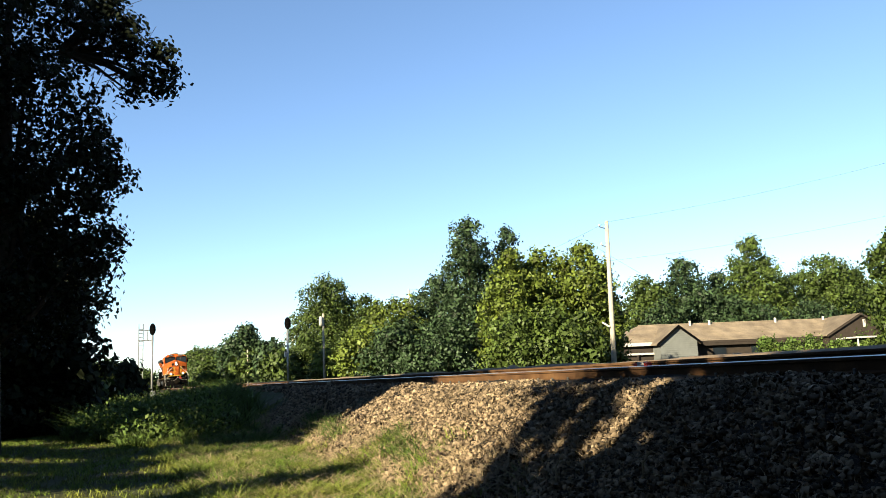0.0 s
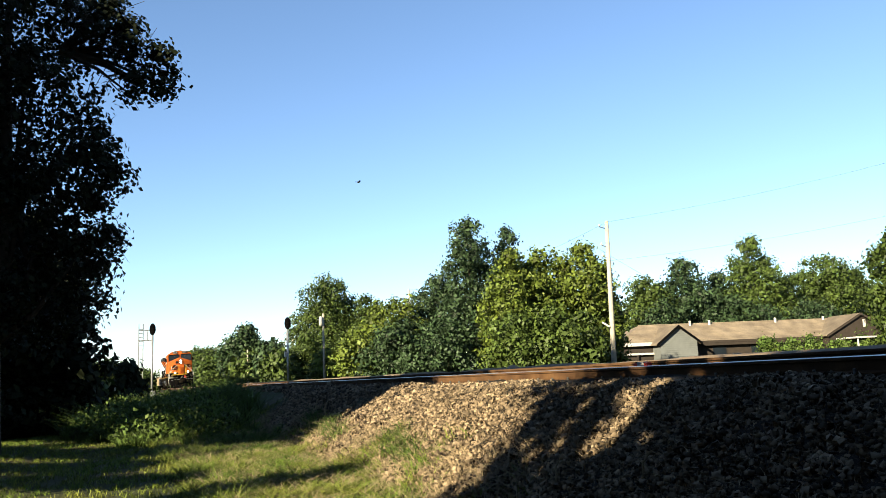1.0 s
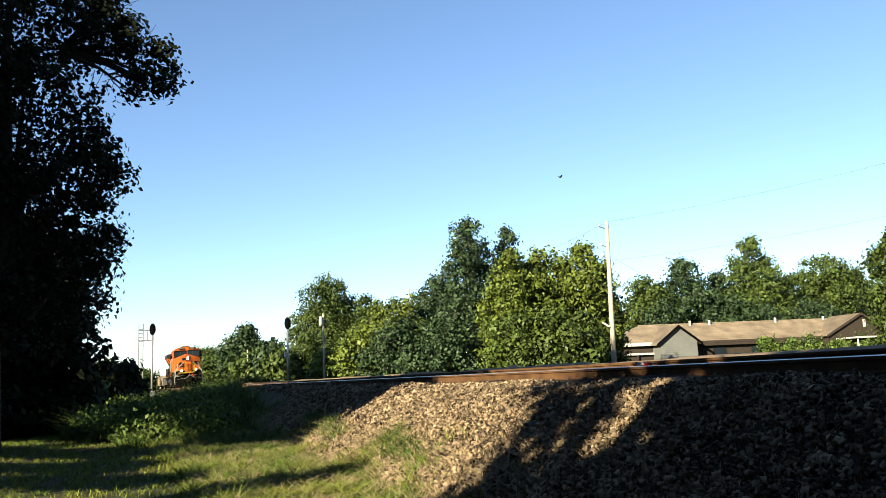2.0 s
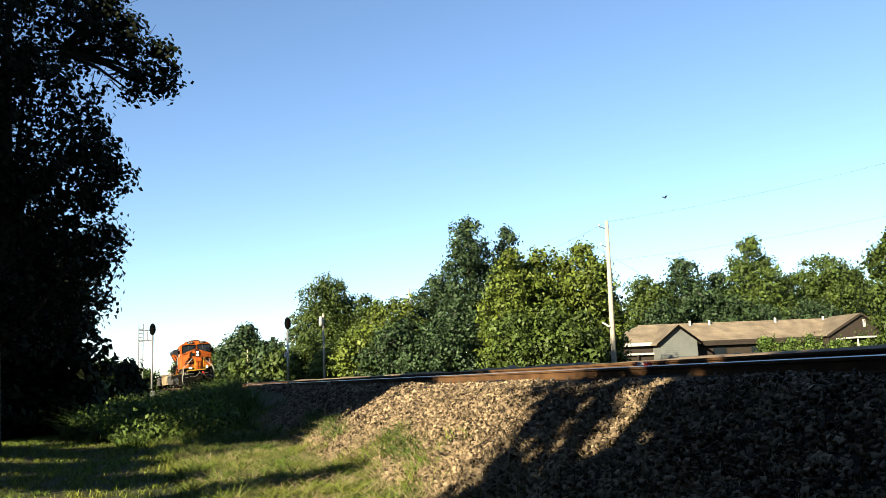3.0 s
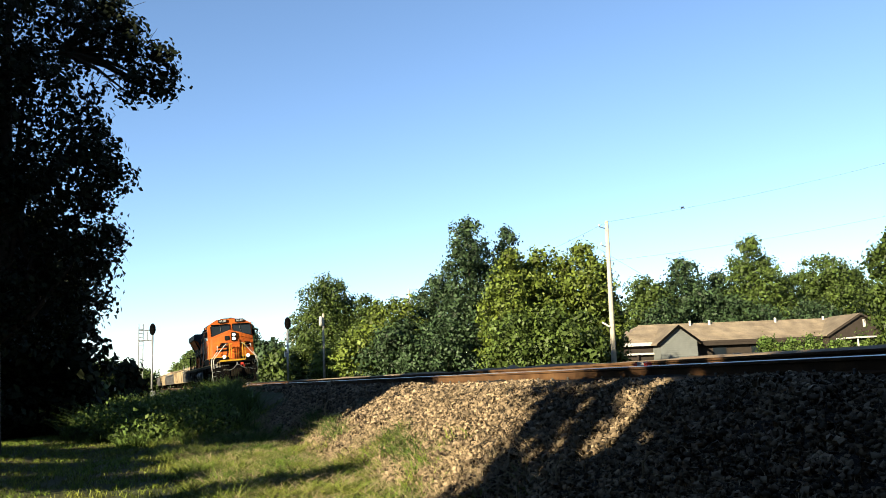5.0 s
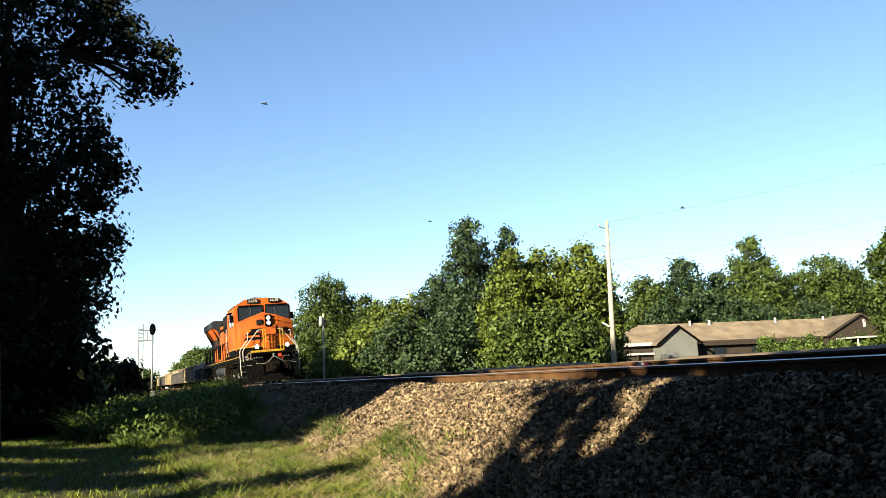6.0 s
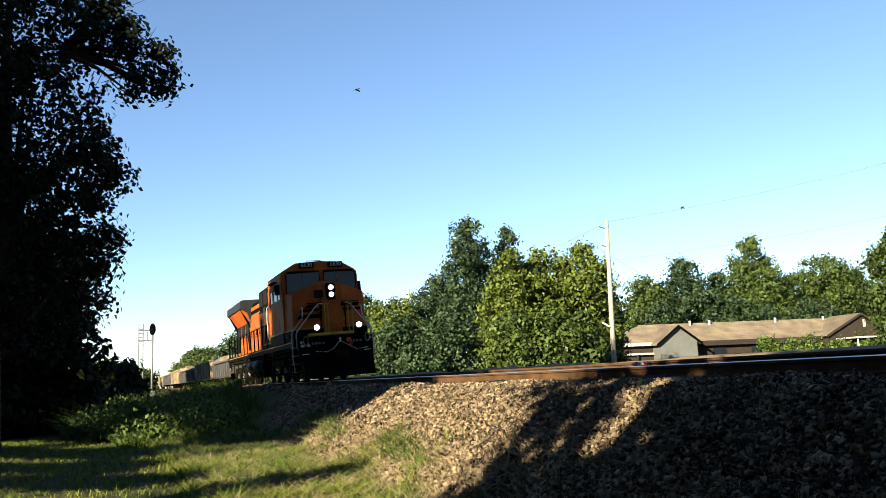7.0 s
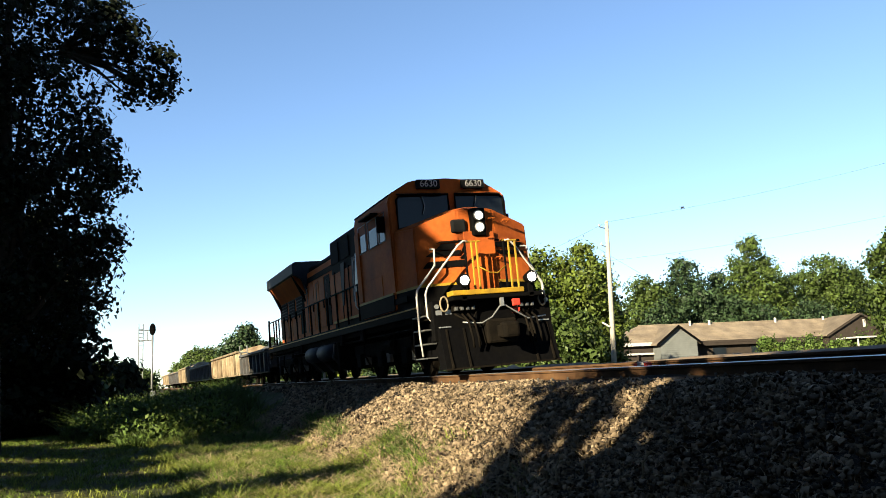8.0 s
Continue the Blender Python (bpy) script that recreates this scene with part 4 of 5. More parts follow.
        board = P("number_board", boxes((-2.40, -2.24, yb - 0.30, yb + 0.30, 4.48, 4.70), bevel=0.015), "black_gap", ob, "black number board with pale digits")
        txt = bpy.data.curves.new("digits", "FONT")
        txt.body, txt.size, txt.align_x, txt.align_y, txt.extrude = "6630", 0.23, "CENTER", "CENTER", 0.004
        tmp = bpy.data.objects.new("digits_source", txt)
        scene.collection.objects.link(tmp)
        me = bpy.data.meshes.new_from_object(tmp.evaluated_get(bpy.context.evaluated_depsgraph_get()))
        bpy.data.objects.remove(tmp)
        me.materials.clear()
        me.materials.append(M["white_paint"])
        d = new("digits", me)
        d.parent = board
        d.matrix_basis = Matrix.Translation((-2.233, yb, 4.59)) @ Matrix(((0, 0, 1, 0), (1, 0, 0, 0), (0, 1, 0, 0), (0, 0, 0, 1)))
        # cab side
        y = s * 1.535
        for x0, x1, z0, z1 in ((-3.25, -2.75, 3.32, 4.02), (-4.15, -3.4, 3.32, 4.02), (-5.0, -4.35, 3.32, 4.02)):
            w = P("side_window", boxes((x0, x1, y - 0.02, y + 0.02, z0, z1), bevel=0.01), "glass", ob, "dark cab side window")
            P("frame", tube(bmesh.new(), [(x0, y + s * 0.02, z0), (x1, y + s * 0.02, z0), (x1, y + s * 0.02, z1), (x0, y + s * 0.02, z1), (x0, y + s * 0.02, z0)], 0.022, 5), "silver", w)
        P("sunshade", boxes((-4.3, -3.2, y, y + s * 0.22, 4.06, 4.09)), "black_paint", ob)
        P("mirror", boxes((-2.72, -2.68, y + s * 0.04, y + s * 0.24, 3.5, 3.9), bevel=0.01), "black_paint", ob)
        P("cab_stripe", boxes((-5.3, -1.6, y - 0.015, y + 0.012, 1.72, 1.86)), "black_paint", ob)
        P("cab_locker", boxes((-4.9, -3.3, y - 0.02, y + 0.03, 1.95, 2.55), bevel=0.015), "orange", ob)
    P("antenna", tube(bmesh.new(), [(-3.0, -0.35, 4.75), (-3.0, -0.35, 4.86), (-3.0, 0.25, 4.86), (-3.0, 0.25, 4.75)], 0.015, 5), "steel", ob)
    P("horn", tube(bmesh.new(), [(-5.0, 0.3, 4.85), (-4.5, 0.3, 4.88)], [0.04, 0.10], 10), "steel", ob)
    # equipment cabinet and hood
    P("equipment_cabinet", boxes((-8.9, -5.42, -1.38, 1.38, 1.58, 4.28), bevel=0.05), "black_paint", ob, "dark equipment cabinet")
    P("cabinet_panel", boxes((-8.8, -5.5, -1.40, -1.37, 1.75, 3.25), bevel=0.01), "orange", ob, "orange side panel")
    bm = prism(bmesh.new(), [(-5.55, 3.5), (-5.45, 3.2), (-6.1, 2.45), (-6.3, 2.45), (-6.0, 3.5)], -1.425, -1.405, "y")
    P("slanted_stripe", bm, "silver", ob, "pale slanted stripe")
    for x in (-7.1, -8.3):
        P("intake_grille", boxes((x - 0.45, x + 0.45, -1.41, -1.36, 3.55, 4.15)), "black_gap", ob, "dark intake grille")
    P("engine_hood", boxes((-19.9, -8.92, -0.98, 0.98, 1.58, 4.02), bevel=0.06), "orange", ob, "orange engine hood")
    P("hood_roof", boxes((-14.2, -8.95, -0.90, 0.90, 4.0, 4.22), bevel=0.08), "black_paint", ob, "black hood roof")
    P("exhaust_stack", boxes((-12.2, -11.2, -0.4, 0.4, 4.2, 4.42), bevel=0.04), "black_paint", ob)
    for i in range(13):
        x = -9.1 - i * 0.82
        for s in (-1, 1):
            d = P("hood_door", boxes((x - 0.76, x, s * 0.985 - 0.02, s * 0.985 + 0.02, 1.85, 3.55), bevel=0.012), "orange" if i % 5 != 2 else "black_paint", ob)
            P("latch", boxes((x - 0.12, x - 0.06, s * 1.02 - 0.02, s * 1.02 + 0.02, 2.5, 2.75)), "black_paint", d)
    for s in (-1, 1):
        P("hood_stripe", boxes((-19.8, -9.0, s * 0.99 - 0.012, s * 0.99 + 0.012, 3.62, 3.80)), "black_paint", ob, "black hood stripe")
    # radiator wings
    bm = prism(bmesh.new(), [(-0.99, 3.2), (0.99, 3.2), (1.18, 3.80), (1.53, 4.02), (1.53, 4.40), (1.40, 4.46), (-1.40, 4.46), (-1.53, 4.40), (-1.53, 4.02), (-1.18, 3.80)], -19.65, -14.1)
    P("radiator", bm, "grey_roof", ob, "overhanging dark radiator housing")
    for s in (-1, 1):
        P("wing_underside", prism(bmesh.new(), [(s * 0.985, 3.30), (s * 1.03, 3.28), (s * 1.47, 3.97), (s * 1.20, 3.99), (s * 0.985, 3.80)], -19.5, -14.3), "orange", ob, "orange slanted radiator underside")
        for x in (-19.2, -14.5):
            P("wing_bracket", prism(bmesh.new(), [(s * 1.0, 3.0), (s * 1.05, 3.0), (s * 1.50, 3.99), (s * 1.2, 3.99)], x - 0.05, x + 0.05), "black_paint", ob)
    # black lower band with a yellow line, round nose and cab
    lowband = [(-0.955, -0.92), (-0.83, -0.46), (-0.83, 0.46), (-0.955, 0.92), (-1.12, 1.445), (-2.45, 1.525), (-2.45, -1.525), (-1.12, -1.445)]
    P("nose_band", prism(bmesh.new(), lowband, 1.57, 1.97, "z"), "black_paint", ob, "black band round the nose foot")
    P("nose_line", prism(bmesh.new(), [(x * 0.998, y * 1.002) for x, y in lowband], 1.972, 2.03, "z"), "yellow", ob, "yellow line round the nose")
    for s in (-1, 1):
        P("cab_band", boxes((-5.38, -2.46, s * 1.56 - 0.012, s * 1.56 + 0.012, 1.6, 1.97)), "black_paint", ob)
        P("cab_line", boxes((-5.38, -2.46, s * 1.565 - 0.012, s * 1.565 + 0.012, 1.972, 2.02)), "yellow", ob)
        P("cabinet_line", boxes((-8.85, -5.45, s * 1.41 - 0.012, s * 1.41 + 0.012, 1.76, 1.82)), "yellow", ob)
        for q in range(4):
            P("panel_joint", boxes((-6.05 - q * 0.82, -6.0 - q * 0.82, s * 1.40 - 0.02, s * 1.40 + 0.02, 1.8, 3.3)), "black_gap", ob)
        # louvred doors under the radiator
        for q in range(3):
            x = -15.0 - q * 1.5
            lv = P("louvre", boxes((x - 1.2, x, s * 1.01 - 0.015, s * 1.01 + 0.015, 2.6, 3.5)), "black_gap", ob, "dark louvred opening")
            for z in range(7):
                P("slat", boxes((x - 1.18, x - 0.02, s * 1.03 - 0.02, s * 1.03 + 0.02, 2.66 + z * 0.12, 2.69 + z * 0.12)), "grey_roof", lv)
        # pipes and cables along the sill
        P("sill_pipe", tube(bmesh.new(), [(-19.5, s * 1.40, 1.14), (-13.4, s * 1.40, 1.14), (-13.2, s * 1.40, 1.2), (-8.2, s * 1.40, 1.2), (-8.0, s * 1.40, 1.1), (-1.8, s * 1.40, 1.1)], 0.03, 6), "under", ob)
        for x in (-2.0, -3.3, -5.9, -7.4, -14.2, -15.8, -17.6, -19.0):
            P("sand_hose", tube(bmesh.new(), [(x, s * 1.36, 1.2), (x - 0.05, s * 1.38, 0.7), (x + 0.12, s * 1.2, 0.2)], 0.028, 6), "under", ob)
        for x in (-5.65, -7.9, -13.6, -20.1):
            P("jack_pad", boxes((x - 0.16, x + 0.16, s * 1.46 - 0.05, s * 1.46 + 0.05, 1.05, 1.36), bevel=0.02), "under", ob)
        for k in range(3):
            P("tank_strap", tube(bmesh.new(), [(-9.2 - k * 1.5, s * 1.37, 1.15), (-9.2 - k * 1.5, s * 1.45, 0.74), (-9.2 - k * 1.5, s * 1.07, 0.30)], 0.035, 6), "steel", ob)
        P("cab_door", boxes((-5.36, -4.98, s * 1.565 - 0.02, s * 1.565 + 0.02, 2.05, 3.9), bevel=0.012), "orange", ob)
        P("cab_grab", tube(bmesh.new(), [(-5.42, s * 1.60, 1.9), (-5.42, s * 1.66, 2.0), (-5.42, s * 1.66, 3.2), (-5.42, s * 1.60, 3.3)], 0.018, 6), "white_paint", ob)
    P("cooling_unit", boxes((-4.7, -3.4, -0.5, 0.5, 4.72, 4.86), bevel=0.04), "black_paint", ob, "flat roof cooling unit")
    for x in (-9.6, -10.4, -13.0, -13.8):
        P("roof_hatch", boxes((x - 0.3, x + 0.3, -0.55, 0.55, 4.2, 4.29), bevel=0.02), "black_paint", ob)
    for x in (-15.4, -17.0, -18.6):
        P("fan_grille", disc(bmesh.new(), x, 0, 4.49, 0.65, 0.06, "z", 24), "black_paint", ob, "round radiator fan grille")
    for k, x in enumerate((-9.4, -10.9, -12.4, -13.9)):
        P("grab_rail", tube(bmesh.new(), [(x, -1.0, 1.75), (x, -1.08, 1.8), (x, -1.08, 3.4), (x, -1.0, 3.45)], 0.014, 5), "steel", ob)
    for x in (-6.4, -7.6):
        P("slanted_panel", prism(bmesh.new(), [(x, 3.45), (x + 0.42, 3.45), (x + 0.1, 2.2), (x - 0.06, 2.2)], -1.428, -1.408, "y"), "grey_roof", ob, "dark slanted side panel")
    # tank, reservoirs
    P("fuel_tank", prism(bmesh.new(), [(-1.35, 1.15), (-1.42, 0.75), (-1.05, 0.32), (1.05, 0.32), (1.42, 0.75), (1.35, 1.15)], -12.9, -8.6), "under", ob, "grimy fuel tank")
    for x0, x1 in ((-12.6, -11.0), (-10.8, -9.2)):
        bm = tube(bmesh.new(), [(x0, -1.35, 0.92), (x0 + 0.08, -1.35, 0.92), (x1 - 0.08, -1.35, 0.92), (x1, -1.35, 0.92)], [0.18, 0.27, 0.27, 0.18], 16)
        P("air_reservoir", bm, "grey_roof", ob, "dark grey air reservoir", True)
    P("tank_end", boxes((-8.7, -8.45, -1.45, 1.45, 0.35, 1.2), bevel=0.04), "under", ob)
    # trucks
    wheels = []
    for cx in (-4.6, -16.6):
        bog = P("truck_frame", boxes((cx - 2.7, cx + 2.7, -1.28, -1.10, 0.62, 0.98), (cx - 2.7, cx + 2.7, 1.10, 1.28, 0.62, 0.98), (cx - 0.4, cx + 0.4, -1.2, 1.2, 0.6, 1.1), bevel=0.05), "under", ob, "grimy truck side frame")
        for dx in (-1.95, 0.0, 1.95):
            for s in (-1, 1):
                P("axle_box", boxes((cx + dx - 0.22, cx + dx + 0.22, s * 1.30 - 0.09, s * 1.30 + 0.09, 0.34, 0.74), bevel=0.05), "under", bog)
                P("spring", tube(bmesh.new(), [(cx + dx + 0.38, s * 1.22, 0.42), (cx + dx + 0.38, s * 1.22, 0.66)], 0.09, 10), "steel", bog)
            bm = tube(bmesh.new(), [(0, -0.95, 0), (0, 0.95, 0)], 0.09, 10)
            for s in (-1, 1):
                tube(bm, [(0, s * 0.69, 0), (0, s * 0.72, 0), (0, s * 0.82, 0)], [0.565, 0.535, 0.53], 28)
                for q in range(6):
                    a = q * math.pi / 3
                    box(bm, 0.28 * math.cos(a) - 0.05, 0.28 * math.cos(a) + 0.05, s * 0.82 - 0.02, s * 0.82 + 0.02, 0.28 * math.sin(a) - 0.05, 0.28 * math.sin(a) + 0.05)
            w = P("wheelset", bm, "under", ob, "steel wheels on their axle")
            w.matrix_basis = pose(cx + dx, 0, 0.53)
            wheels.append((w, cx + dx))
        for s in (-1, 1):
            P("brake_cylinder", tube(bmesh.new(), [(cx + 0.7, s * 1.36, 0.85), (cx + 1.2, s * 1.36, 0.85)], 0.11, 12), "under", bog)
    # ditch lights
    for s in (-1, 1):
        h = P("ditch_light", tube(bmesh.new(), [(-0.25, s * 0.80, 1.97), (-0.03, s * 0.80, 1.97), (-0.01, s * 0.80, 1.97)], [0.09, 0.145, 0.145], 18), "black_paint", ob, "round ditch light in a black case")
        P("lens", disc(bmesh.new(), 0.005, s * 0.80, 1.97, 0.10, 0.02), "lamp", h, "glowing ditch light lens")
        P("stalk", boxes((-0.15, -0.08, s * 0.80 - 0.05, s * 0.80 + 0.05, 1.55, 1.85)), "black_paint", h)
    # front posts and grab irons
    for y in (-0.52, -0.36, -0.24, 0.42, 0.54, 0.70):
        P("post", tube(bmesh.new(), [(-0.45, y, 1.58), (-0.45, y, 2.86)], 0.026, 6), "yellow" if abs(y) in (0.36, 0.54, 0.24, 0.70) else "black_paint", ob)
    for y0, y1 in ((-0.52, -0.16), (0.40, 0.74)):
        P("post_cap", tube(bmesh.new(), [(-0.45, y0, 2.86), (-0.45, y1, 2.86)], 0.022, 6), "yellow", ob)
    for y, z in ((0.36, 3.40), (0.72, 3.36), (0.30, 2.95), (0.62, 2.92), (0.20, 2.55), (0.45, 2.5), (-0.1, 2.3)):
        P("grab_iron", tube(bmesh.new(), [(-0.9, y - 0.07, z), (-0.78, y - 0.07, z + 0.04), (-0.78, y + 0.07, z + 0.04), (-0.9, y + 0.07, z)], 0.014, 5), "orange", ob)
    # stairwell handrails
    for s in (-1, 1):
        P("handrail", tube(bmesh.new(), [(-0.45, s * 0.45, 2.86), (-0.45, s * 0.55, 2.88), (-0.48, s * 0.68, 2.78), (-0.66, s * 1.40, 1.92), (-0.70, s * 1.44, 1.78), (-0.70, s * 1.44, 1.30), (-0.66, s * 1.36, 1.16), (-0.5, s * 0.85, 1.12)], 0.024, 7), "white_paint", ob, "white front handrail", True)
        P("handrail", tube(bmesh.new(), [(-0.98, s * 1.12, 2.80), (-0.72, s * 1.14, 2.76), (-0.72, s * 1.16, 2.40), (-0.92, s * 1.54, 1.90), (-0.95, s * 1.56, 1.75), (-0.95, s * 1.56, 0.9), (-0.95, s * 1.52, 0.45)], 0.024, 7), "white_paint", ob, "white front handrail", True)
        st = P("stairwell", boxes((-1.55, -0.63, s * 1.24 - 0.02, s * 1.24 + 0.02, 0.35, 1.55), (-1.55, -1.5, s * 1.30 - 0.2, s * 1.30 + 0.2, 0.35, 1.55)), "black_paint", ob)
        for q in range(4):
            P("step", boxes((-1.45, -0.7, s * 1.40 - 0.12, s * 1.40 + 0.12, 0.40 + q * 0.3, 0.43 + q * 0.3)), "steel", st, "steel step edge")
        # walkway rails
        for q in range(13):
            x = -5.9 - q * 1.2
            if x > -20.4:
                P("stanchion", tube(bmesh.new(), [(x, s * 1.44, 1.6), (x, s * 1.44, 2.62)], 0.028, 6), "black_paint", ob)
        P("walkway_rail", tube(bmesh.new(), [(-5.6, s * 1.44, 2.62), (-20.3, s * 1.44, 2.62), (-20.4, s * 1.44, 1.6)], 0.024, 6), "black_paint", ob)
    # hoses, uncoupling lever, number plates, tail flag
    P("cut_lever", tube(bmesh.new(), [(-0.2, -0.85, 1.10), (-0.1, -0.45, 1.05), (-0.1, -0.2, 1.16), (-0.08, 0.0, 1.38), (-0.08, 0.12, 1.40), (-0.1, 0.35, 1.26), (-0.1, 0.65, 1.08), (-0.2, 1.15, 1.12)], 0.018, 6), "silver", ob, "bent steel uncoupling lever", True)
    P("lever_bracket", boxes((-0.12, -0.04, 0.02, 0.09, 1.38, 1.56)), "silver", ob)
    P("flag", box(bmesh.new(), -0.08, -0.02, 0.28, 0.48, 1.36, 1.52, 0.03), "red", ob, "small red gladhand cover")
    for s, ys in ((-1, (-0.62, -0.75)), (1, (0.6, 0.72, 0.86))):
        for y in ys:
            P("brake_hose", tube(bmesh.new(), [(-0.44, y, 1.3), (-0.1, y, 1.1), (-0.02, y + 0.03, 0.75), (-0.05, y + 0.05, 0.55)], 0.026, 7), "under", ob, smooth=True)
    for y in (-1.28, -1.06):
        P("placard", boxes((-0.438, -0.43, y - 0.07, y + 0.07, 1.30, 1.40)), "silver", ob)
    for y in (-1.16, 1.2):
        P("hose_loop", tube(bmesh.new(), [(-0.38, y + 0.09 * math.cos(a), 1.52 + 0.16 * math.sin(a)) for a in np.linspace(0, 6.28, 13)], 0.022, 6), "cream", ob, "coiled pale hose", True)
    # plough ribs, pilot steps, hose racks, platform chain
    for y in (-1.2, -0.8, 0.8, 1.2):
        P("plough_rib", prism(bmesh.new(), [(-0.35, 0.16), (-0.06, 0.16), (-0.15, 0.42), (-0.29, 0.98), (-0.35, 0.98)], y - 0.02, y + 0.02, "y"), "under", ob)
    P("plough_edge", boxes((-0.14, -0.08, -1.35, 1.35, 0.12, 0.16)), "under", ob, "worn steel plough edge")
    for s in (-1, 1):
        for z in (0.42, 0.72, 1.02):
            P("front_step", boxes((-0.44, -0.36, s * 1.18 - 0.13, s * 1.18 + 0.13, z, z + 0.025)), "silver", ob, "pale step edge")
        P("hose_rack", boxes((-0.44, -0.40, s * 0.72 - 0.28, s * 0.72 + 0.28, 1.34, 1.46), bevel=0.01), "under", ob)
        for q in range(4):
            P("gladhand", box(bmesh.new(), -0.40, -0.30, s * (0.52 + q * 0.13) - 0.035, s * (0.52 + q * 0.13) + 0.035, 1.36, 1.44, 0.012), "steel", ob)
        P("pilot_light", disc(bmesh.new(), -0.43, s * 1.32, 1.48, 0.05, 0.03, "x", 14), "silver", ob)
        P("cable_loop", tube(bmesh.new(), [(-0.42, s * 0.35, 1.42), (-0.36, s * 0.5, 1.2), (-0.34, s * 0.7, 1.14), (-0.38, s * 0.95, 1.3)], 0.02, 6), "under", ob, smooth=True)
    P("chain", tube(bmesh.new(), [(-0.44, -0.24, 2.3), (-0.42, 0.0, 2.16), (-0.42, 0.2, 2.14), (-0.44, 0.42, 2.3)], 0.014, 5), "yellow", ob, "sagging safety chain", True)
    P("multiple_unit_socket", box(bmesh.new(), -0.44, -0.34, 0.46, 0.62, 1.22, 1.36, 0.02), "red", ob, "red socket cover")
    P("bell", tube(bmesh.new(), [(-1.0, 1.2, 1.25), (-1.0, 1.2, 1.12), (-1.0, 1.2, 1.02)], [0.04, 0.10, 0.15], 14), "steel", ob)
    for s in (-1, 1):
        P("window_visor", prism(bmesh.new(), [(-2.36, 4.36), (-2.18, 4.31), (-2.18, 4.335), (-2.36, 4.385)], s * 0.76 - 0.58, s * 0.76 + 0.58, "y"), "black_paint", ob)
    # rear rail
    for y in (-1.4, -1.1, -0.7, 0.7, 1.1, 1.4):
        P("rear_post", tube(bmesh.new(), [(-20.4, y, 1.5), (-20.4, y, 2.75)], 0.035, 6), "black_paint", ob)
    return ob, wheels


loco, loco_wheels = locomotive()


def gondola(label, paint, offset, n, h):
    """Low open goods wagon with ribbed sides; offset: metres behind the locomotive's front."""
    ob = thing("goods_wagon", label, "goods wagon", group="wagons behind the locomotive")
    axles = []
    part("body", boxes((-n, 0, -1.35, -1.29, 0.55, h), (-n, 0, 1.29, 1.35, 0.55, h), (-n, -n + 0.06, -1.29, 1.29, 0.55, h), (-0.06, 0, -1.29, 1.29, 0.55, h), (-n, 0, -1.29, 1.29, 0.55, 0.75)), paint, ob, "wagon body")
    ribs = int(n / 1.1)
    for k in range(ribs + 1):
        x = -0.3 - k * (n - 0.6) / ribs
        for s in (-1, 1):
            part("rib", boxes((x - 0.06, x + 0.06, s * 1.42 - 0.07, s * 1.42 + 0.07, 0.6, h - 0.05), bevel=0.01), paint, ob)
    for k in range(ribs):
        x = -0.3 - (k + 0.5) * (n - 0.6) / ribs
        for s in (-1, 1):
            part("side_panel", boxes((x - 0.36, x + 0.36, s * 1.36 - 0.02, s * 1.36 + 0.02, 0.75, h - 0.12), bevel=0.01), ("cream", "car_grey", paint, paint)[k * 5 % 4], ob)
    for s in (-1, 1):
        part("top_rail", boxes((-n, 0, s * 1.40 - 0.1, s * 1.40 + 0.1, h, h + 0.12), bevel=0.02), paint, ob)
    rng = np.random.default_rng(int(-offset))
    for k in range(int((n - 1.0) / 2.0)):
        x = -1.4 - k * 2.0
        bm = bmesh.new()
        bmesh.ops.create_icosphere(bm, subdivisions=2, radius=0.8, matrix=Matrix.LocRotScale((x, 0, h - 0.18), None, (1.15, 1.45, 0.72)))
        for v in bm.verts:
            v.co += Vector(rng.normal(size=3)) * 0.05
        part("load_heap", bm, paint, ob, "heaped load")
    for cx in (-2.2, -n + 2.2):
        part("truck", boxes((cx - 1.1, cx + 1.1, -1.1, -0.95, 0.4, 0.75), (cx - 1.1, cx + 1.1, 0.95, 1.1, 0.4, 0.75), (cx - 0.2, cx + 0.2, -1.1, 1.1, 0.5, 0.85), bevel=0.03), "under", ob)
        for dx in (-0.85, 0.85):
            bm = tube(bmesh.new(), [(0, -0.8, 0), (0, 0.8, 0)], 0.08, 8)
            for s in (-1, 1):
                tube(bm, [(0, s * 0.69, 0), (0, s * 0.82, 0)], 0.42, 22)
            w = part("wheelset", bm, "under", ob)
            w.matrix_basis = pose(cx + dx, 0, 0.42)
            axles.append((w, cx + dx))
    part("coupler", boxes((0, 0.5, -0.1, 0.1, 0.7, 0.95), (-n - 0.5, -n, -0.1, 0.1, 0.7, 0.95)), "under", ob)
    part("end_ladder", boxes((-0.02, 0.04, -1.3, -1.25, 0.9, h + 0.4), (-0.02, 0.04, -0.9, -0.85, 0.9, h + 0.4), (-0.02, 0.04, -1.3, -0.85, 1.4, 1.44), (-0.02, 0.04, -1.3, -0.85, 1.8, 1.84)), "silver", ob)
    return ob, offset, axles


WAGONS = []
back = -21.5
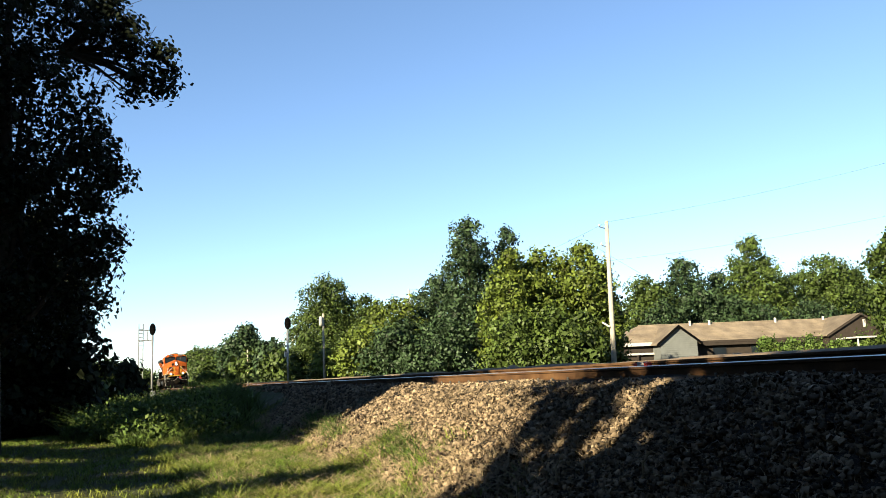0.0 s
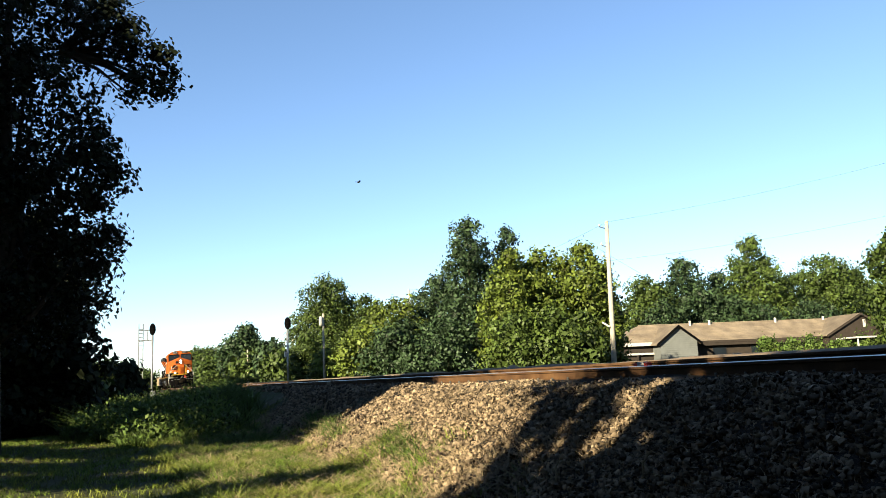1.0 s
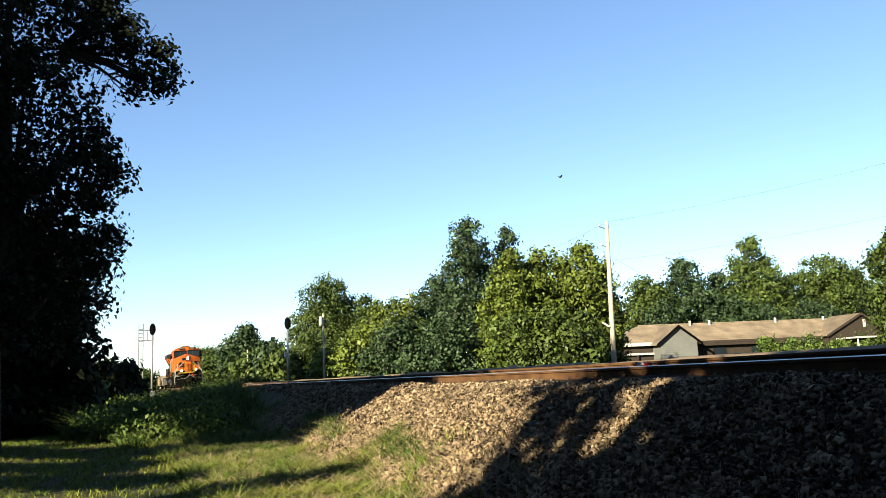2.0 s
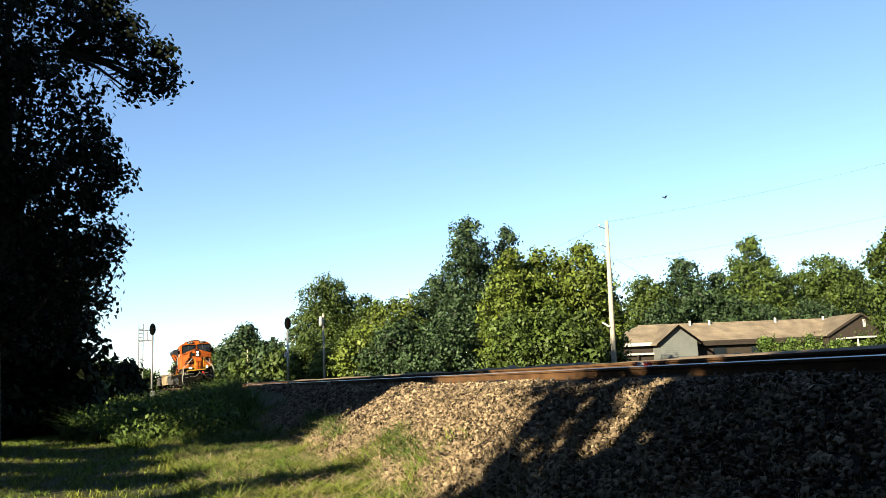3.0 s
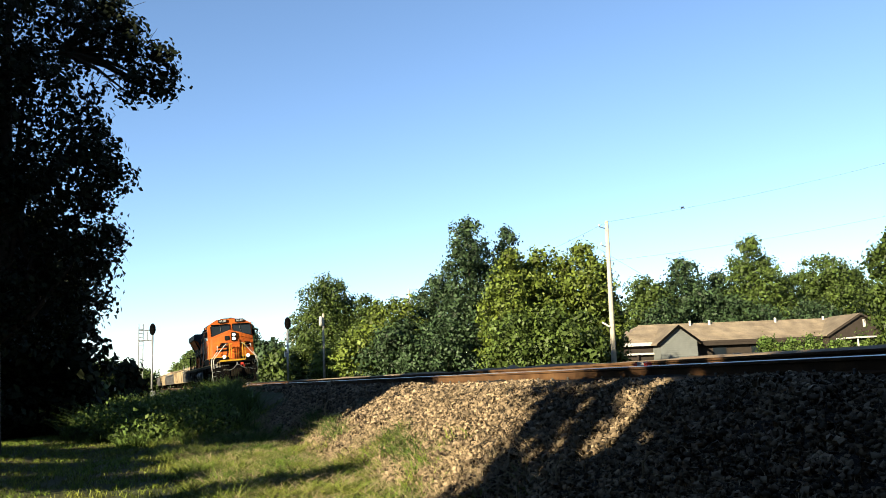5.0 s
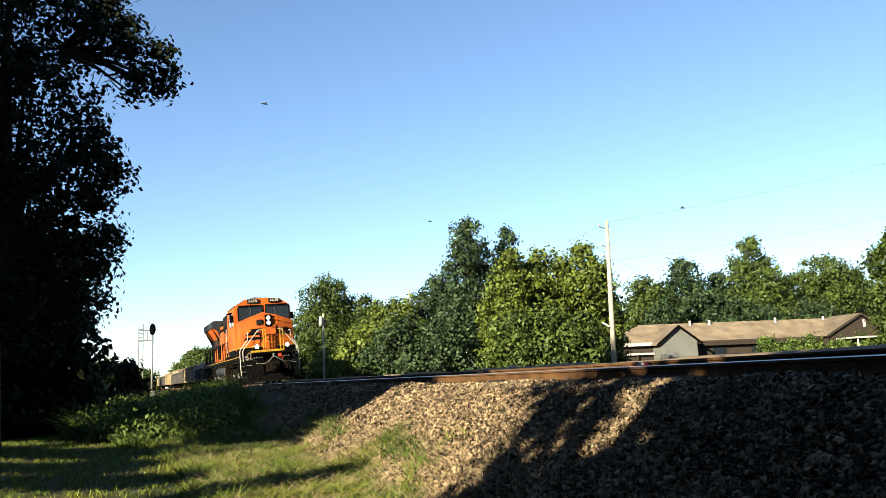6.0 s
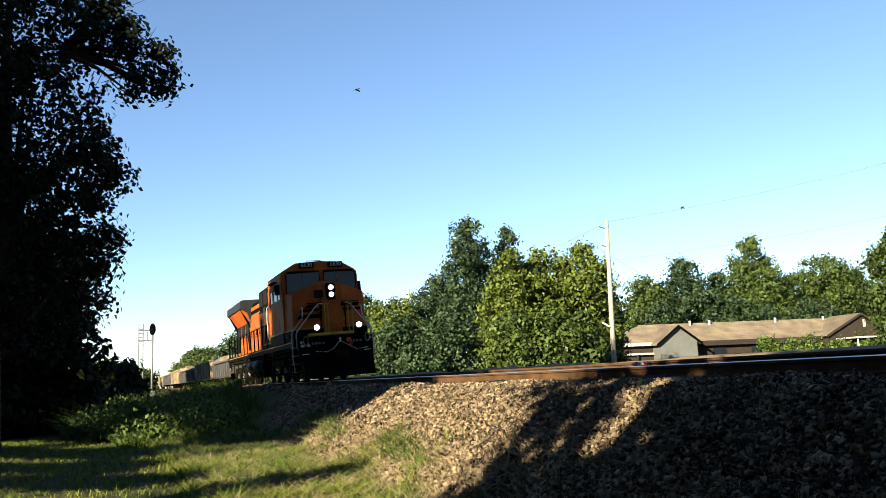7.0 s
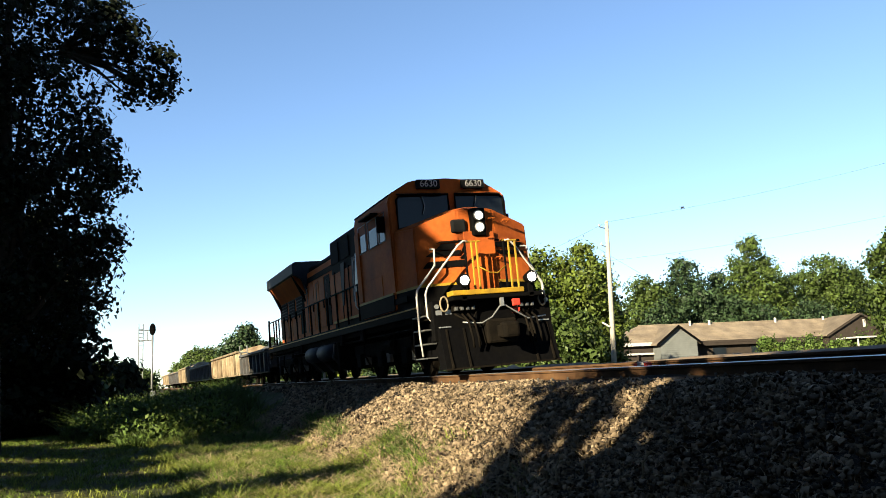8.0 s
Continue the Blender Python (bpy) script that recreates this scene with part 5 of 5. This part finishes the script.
for text, paint, length, high in (("short dark grey low wagon behind the locomotive", "car_grey", 8.5, 1.5), ("cream and rust weathered wagon with ribbed sides", "cream", 13.5, 1.8), ("dark grey low wagon with ribbed sides", "car_grey", 18.0, 1.6), ("cream weathered wagon with heaped load", "cream", 14.0, 1.9), ("grey weathered wagon far down the train", "car_grey", 18.0, 1.7), ("cream weathered wagon far down the train", "cream", 14.0, 1.8)):
    WAGONS.append(gondola(text, paint, back, length, high))
    back -= length + 1.0


def bird(label):
    """A small dark bird: body with head and tail, two wings that beat."""
    ob = thing("bird", label, "bird", group="birds in the sky")
    bm = bmesh.new()
    tube(bm, [(-0.16, 0, 0.01), (-0.07, 0, 0.0), (0.0, 0, 0.0), (0.07, 0, 0.02), (0.10, 0, 0.035), (0.14, 0, 0.03)], [0.012, 0.035, 0.045, 0.03, 0.026, 0.004], 8)
    part("body", bm, "feather", ob, smooth=True)
    part("tail", prism(bmesh.new(), [(-0.25, -0.035), (-0.14, -0.012), (-0.14, 0.012), (-0.25, 0.035)], -0.004, 0.004, "z"), "feather", ob)
    wings = []
    for s in (-1, 1):
        bm = prism(bmesh.new(), [(0.06, 0), (0.05, s * 0.10), (0.0, s * 0.21), (-0.05, s * 0.12), (-0.06, 0)], -0.005, 0.005, "z")
        w = part("wing", bm, "feather", ob)
        w.matrix_basis = pose(0, s * 0.02, 0.02)
        wings.append((w, s))
    return ob, wings


BIRDS = [bird("small dark bird flying to a cable"), bird("small dark bird rising over the trees"), bird("small dark bird crossing the sky")]

# where the locomotive's front stands along the track, second by second
RUN = [(0.0, -119.3), (1.0, -110.6), (2.0, -99.0), (3.0, -86.3), (3.5, -79.4), (4.0, -72.2), (4.5, -64.9), (5.25, -54.3), (6.0, -43.7), (6.5, -36.7), (7.0, -29.6), (7.5, -22.3), (8.0, -15.7)]


def motions():
    times, way = [r[0] for r in RUN], [r[1] for r in RUN]
    lift = pose(0, 0, RAIL_Z, CANT)
    walk(loco, [(t, Matrix.Translation((s, 0, 0)) @ lift) for t, s in RUN])
    for wagon, offset, axles in WAGONS:
        walk(wagon, [(t, Matrix.Translation((s + offset, 0, 0)) @ lift) for t, s in RUN])
        for wheel, x in axles:
            rows = []
            for k in range(241):
                t = k / 30
                rows.append((t, pose(x, 0, 0.42) @ Matrix.Rotation((np.interp(t, times, way) + 119.3) / 0.42, 4, "Y")))
            walk(wheel, rows)
    for wheel, x in loco_wheels:
        rows = []
        for k in range(241):
            t = k / 30
            turn = (np.interp(t, times, way) + 119.3) / 0.53
            rows.append((t, pose(x, 0, 0.53) @ Matrix.Rotation(turn, 4, "Y")))
        walk(wheel, rows)
    for (bough, pivot), (sx, sy, ph) in zip(oak_boughs, ((1.6, 1.1, 0.3), (1.2, 1.6, 1.1), (0.9, 0.8, 2.0))):
        rows = []
        for k in range(17):
            t = k * 0.5
            rows.append((t, pose(*pivot, -sx * math.sin(1.7 * t + ph) - 0.25 * t * (sx > 1.5), sy * math.sin(2.3 * t + ph * 2), 0)))
        walk(bough, rows)

    flights = [[(0.0, -65.91, -11.18, 7.03), (0.5, -50.87, -0.32, 5.65), (1.0, -45.19, 5.32, 12.96), (1.5, -42.42, 12.22, 13.00), (2.2, -41.19, 18.07, 12.78), (2.8, -40.25, 22.11, 11.98), (3.5, -39.89, 24.23, 11.03), (8.0, -39.89, 24.23, 11.03)],
        [(0.0, -64.12, 18.85, 10.85), (5.6, -64.12, 18.85, 10.85), (6.0, -50.46, 11.69, 11.83), (6.4, -41.34, 7.09, 12.21), (6.6, -38.55, 5.65, 12.77), (6.8, -36.91, 3.86, 13.82), (7.0, -35.12, 2.45, 14.82), (7.2, -33.72, -0.14, 16.36), (7.4, -32.39, -2.33, 16.54), (8.0, -29.32, -6.18, 18.03)],
        [(0.0, -66.46, 14.16, 8.10), (5.2, -66.46, 14.16, 8.10), (5.6, -47.63, 4.41, 13.61), (6.0, -40.68, -0.89, 15.72), (6.2, -39.43, -3.40, 16.13), (6.5, -37.78, -5.39, 17.74), (6.8, -35.78, -6.55, 19.41), (8.0, -34.28, -10.44, 24.64)]]
    stops = [(3.4, 9), (-1, 5.6), (-1, 5.2)]
    for (ob, wings), rows, (late, early) in zip(BIRDS, flights, stops):
        keys = []
        for k, (t, x, y, z) in enumerate(rows):
            q = rows[min(k + 1, len(rows) - 1)]
            p = rows[max(k - 1, 0)]
            keys.append((t, pose(x, y, z, 0, 0, max(100, min(200, math.degrees(math.atan2(q[2] - p[2], q[1] - p[1])) % 360)))))
        walk(ob, keys)
        for w, s in wings:
            beats = []
            for k in range(161):
                t = k * 0.05
                resting = t > late > 0 or t < early < 9
                a = 8 if resting else 35 * math.sin(k * 1.6)
                beats.append((t, pose(0, s * 0.02, 0.02, s * (70 if resting else a), 0, 0)) if not resting else (t, pose(0, s * 0.02, 0.02, -s * 50, 0, 0)))
            walk(w, beats)


motions()
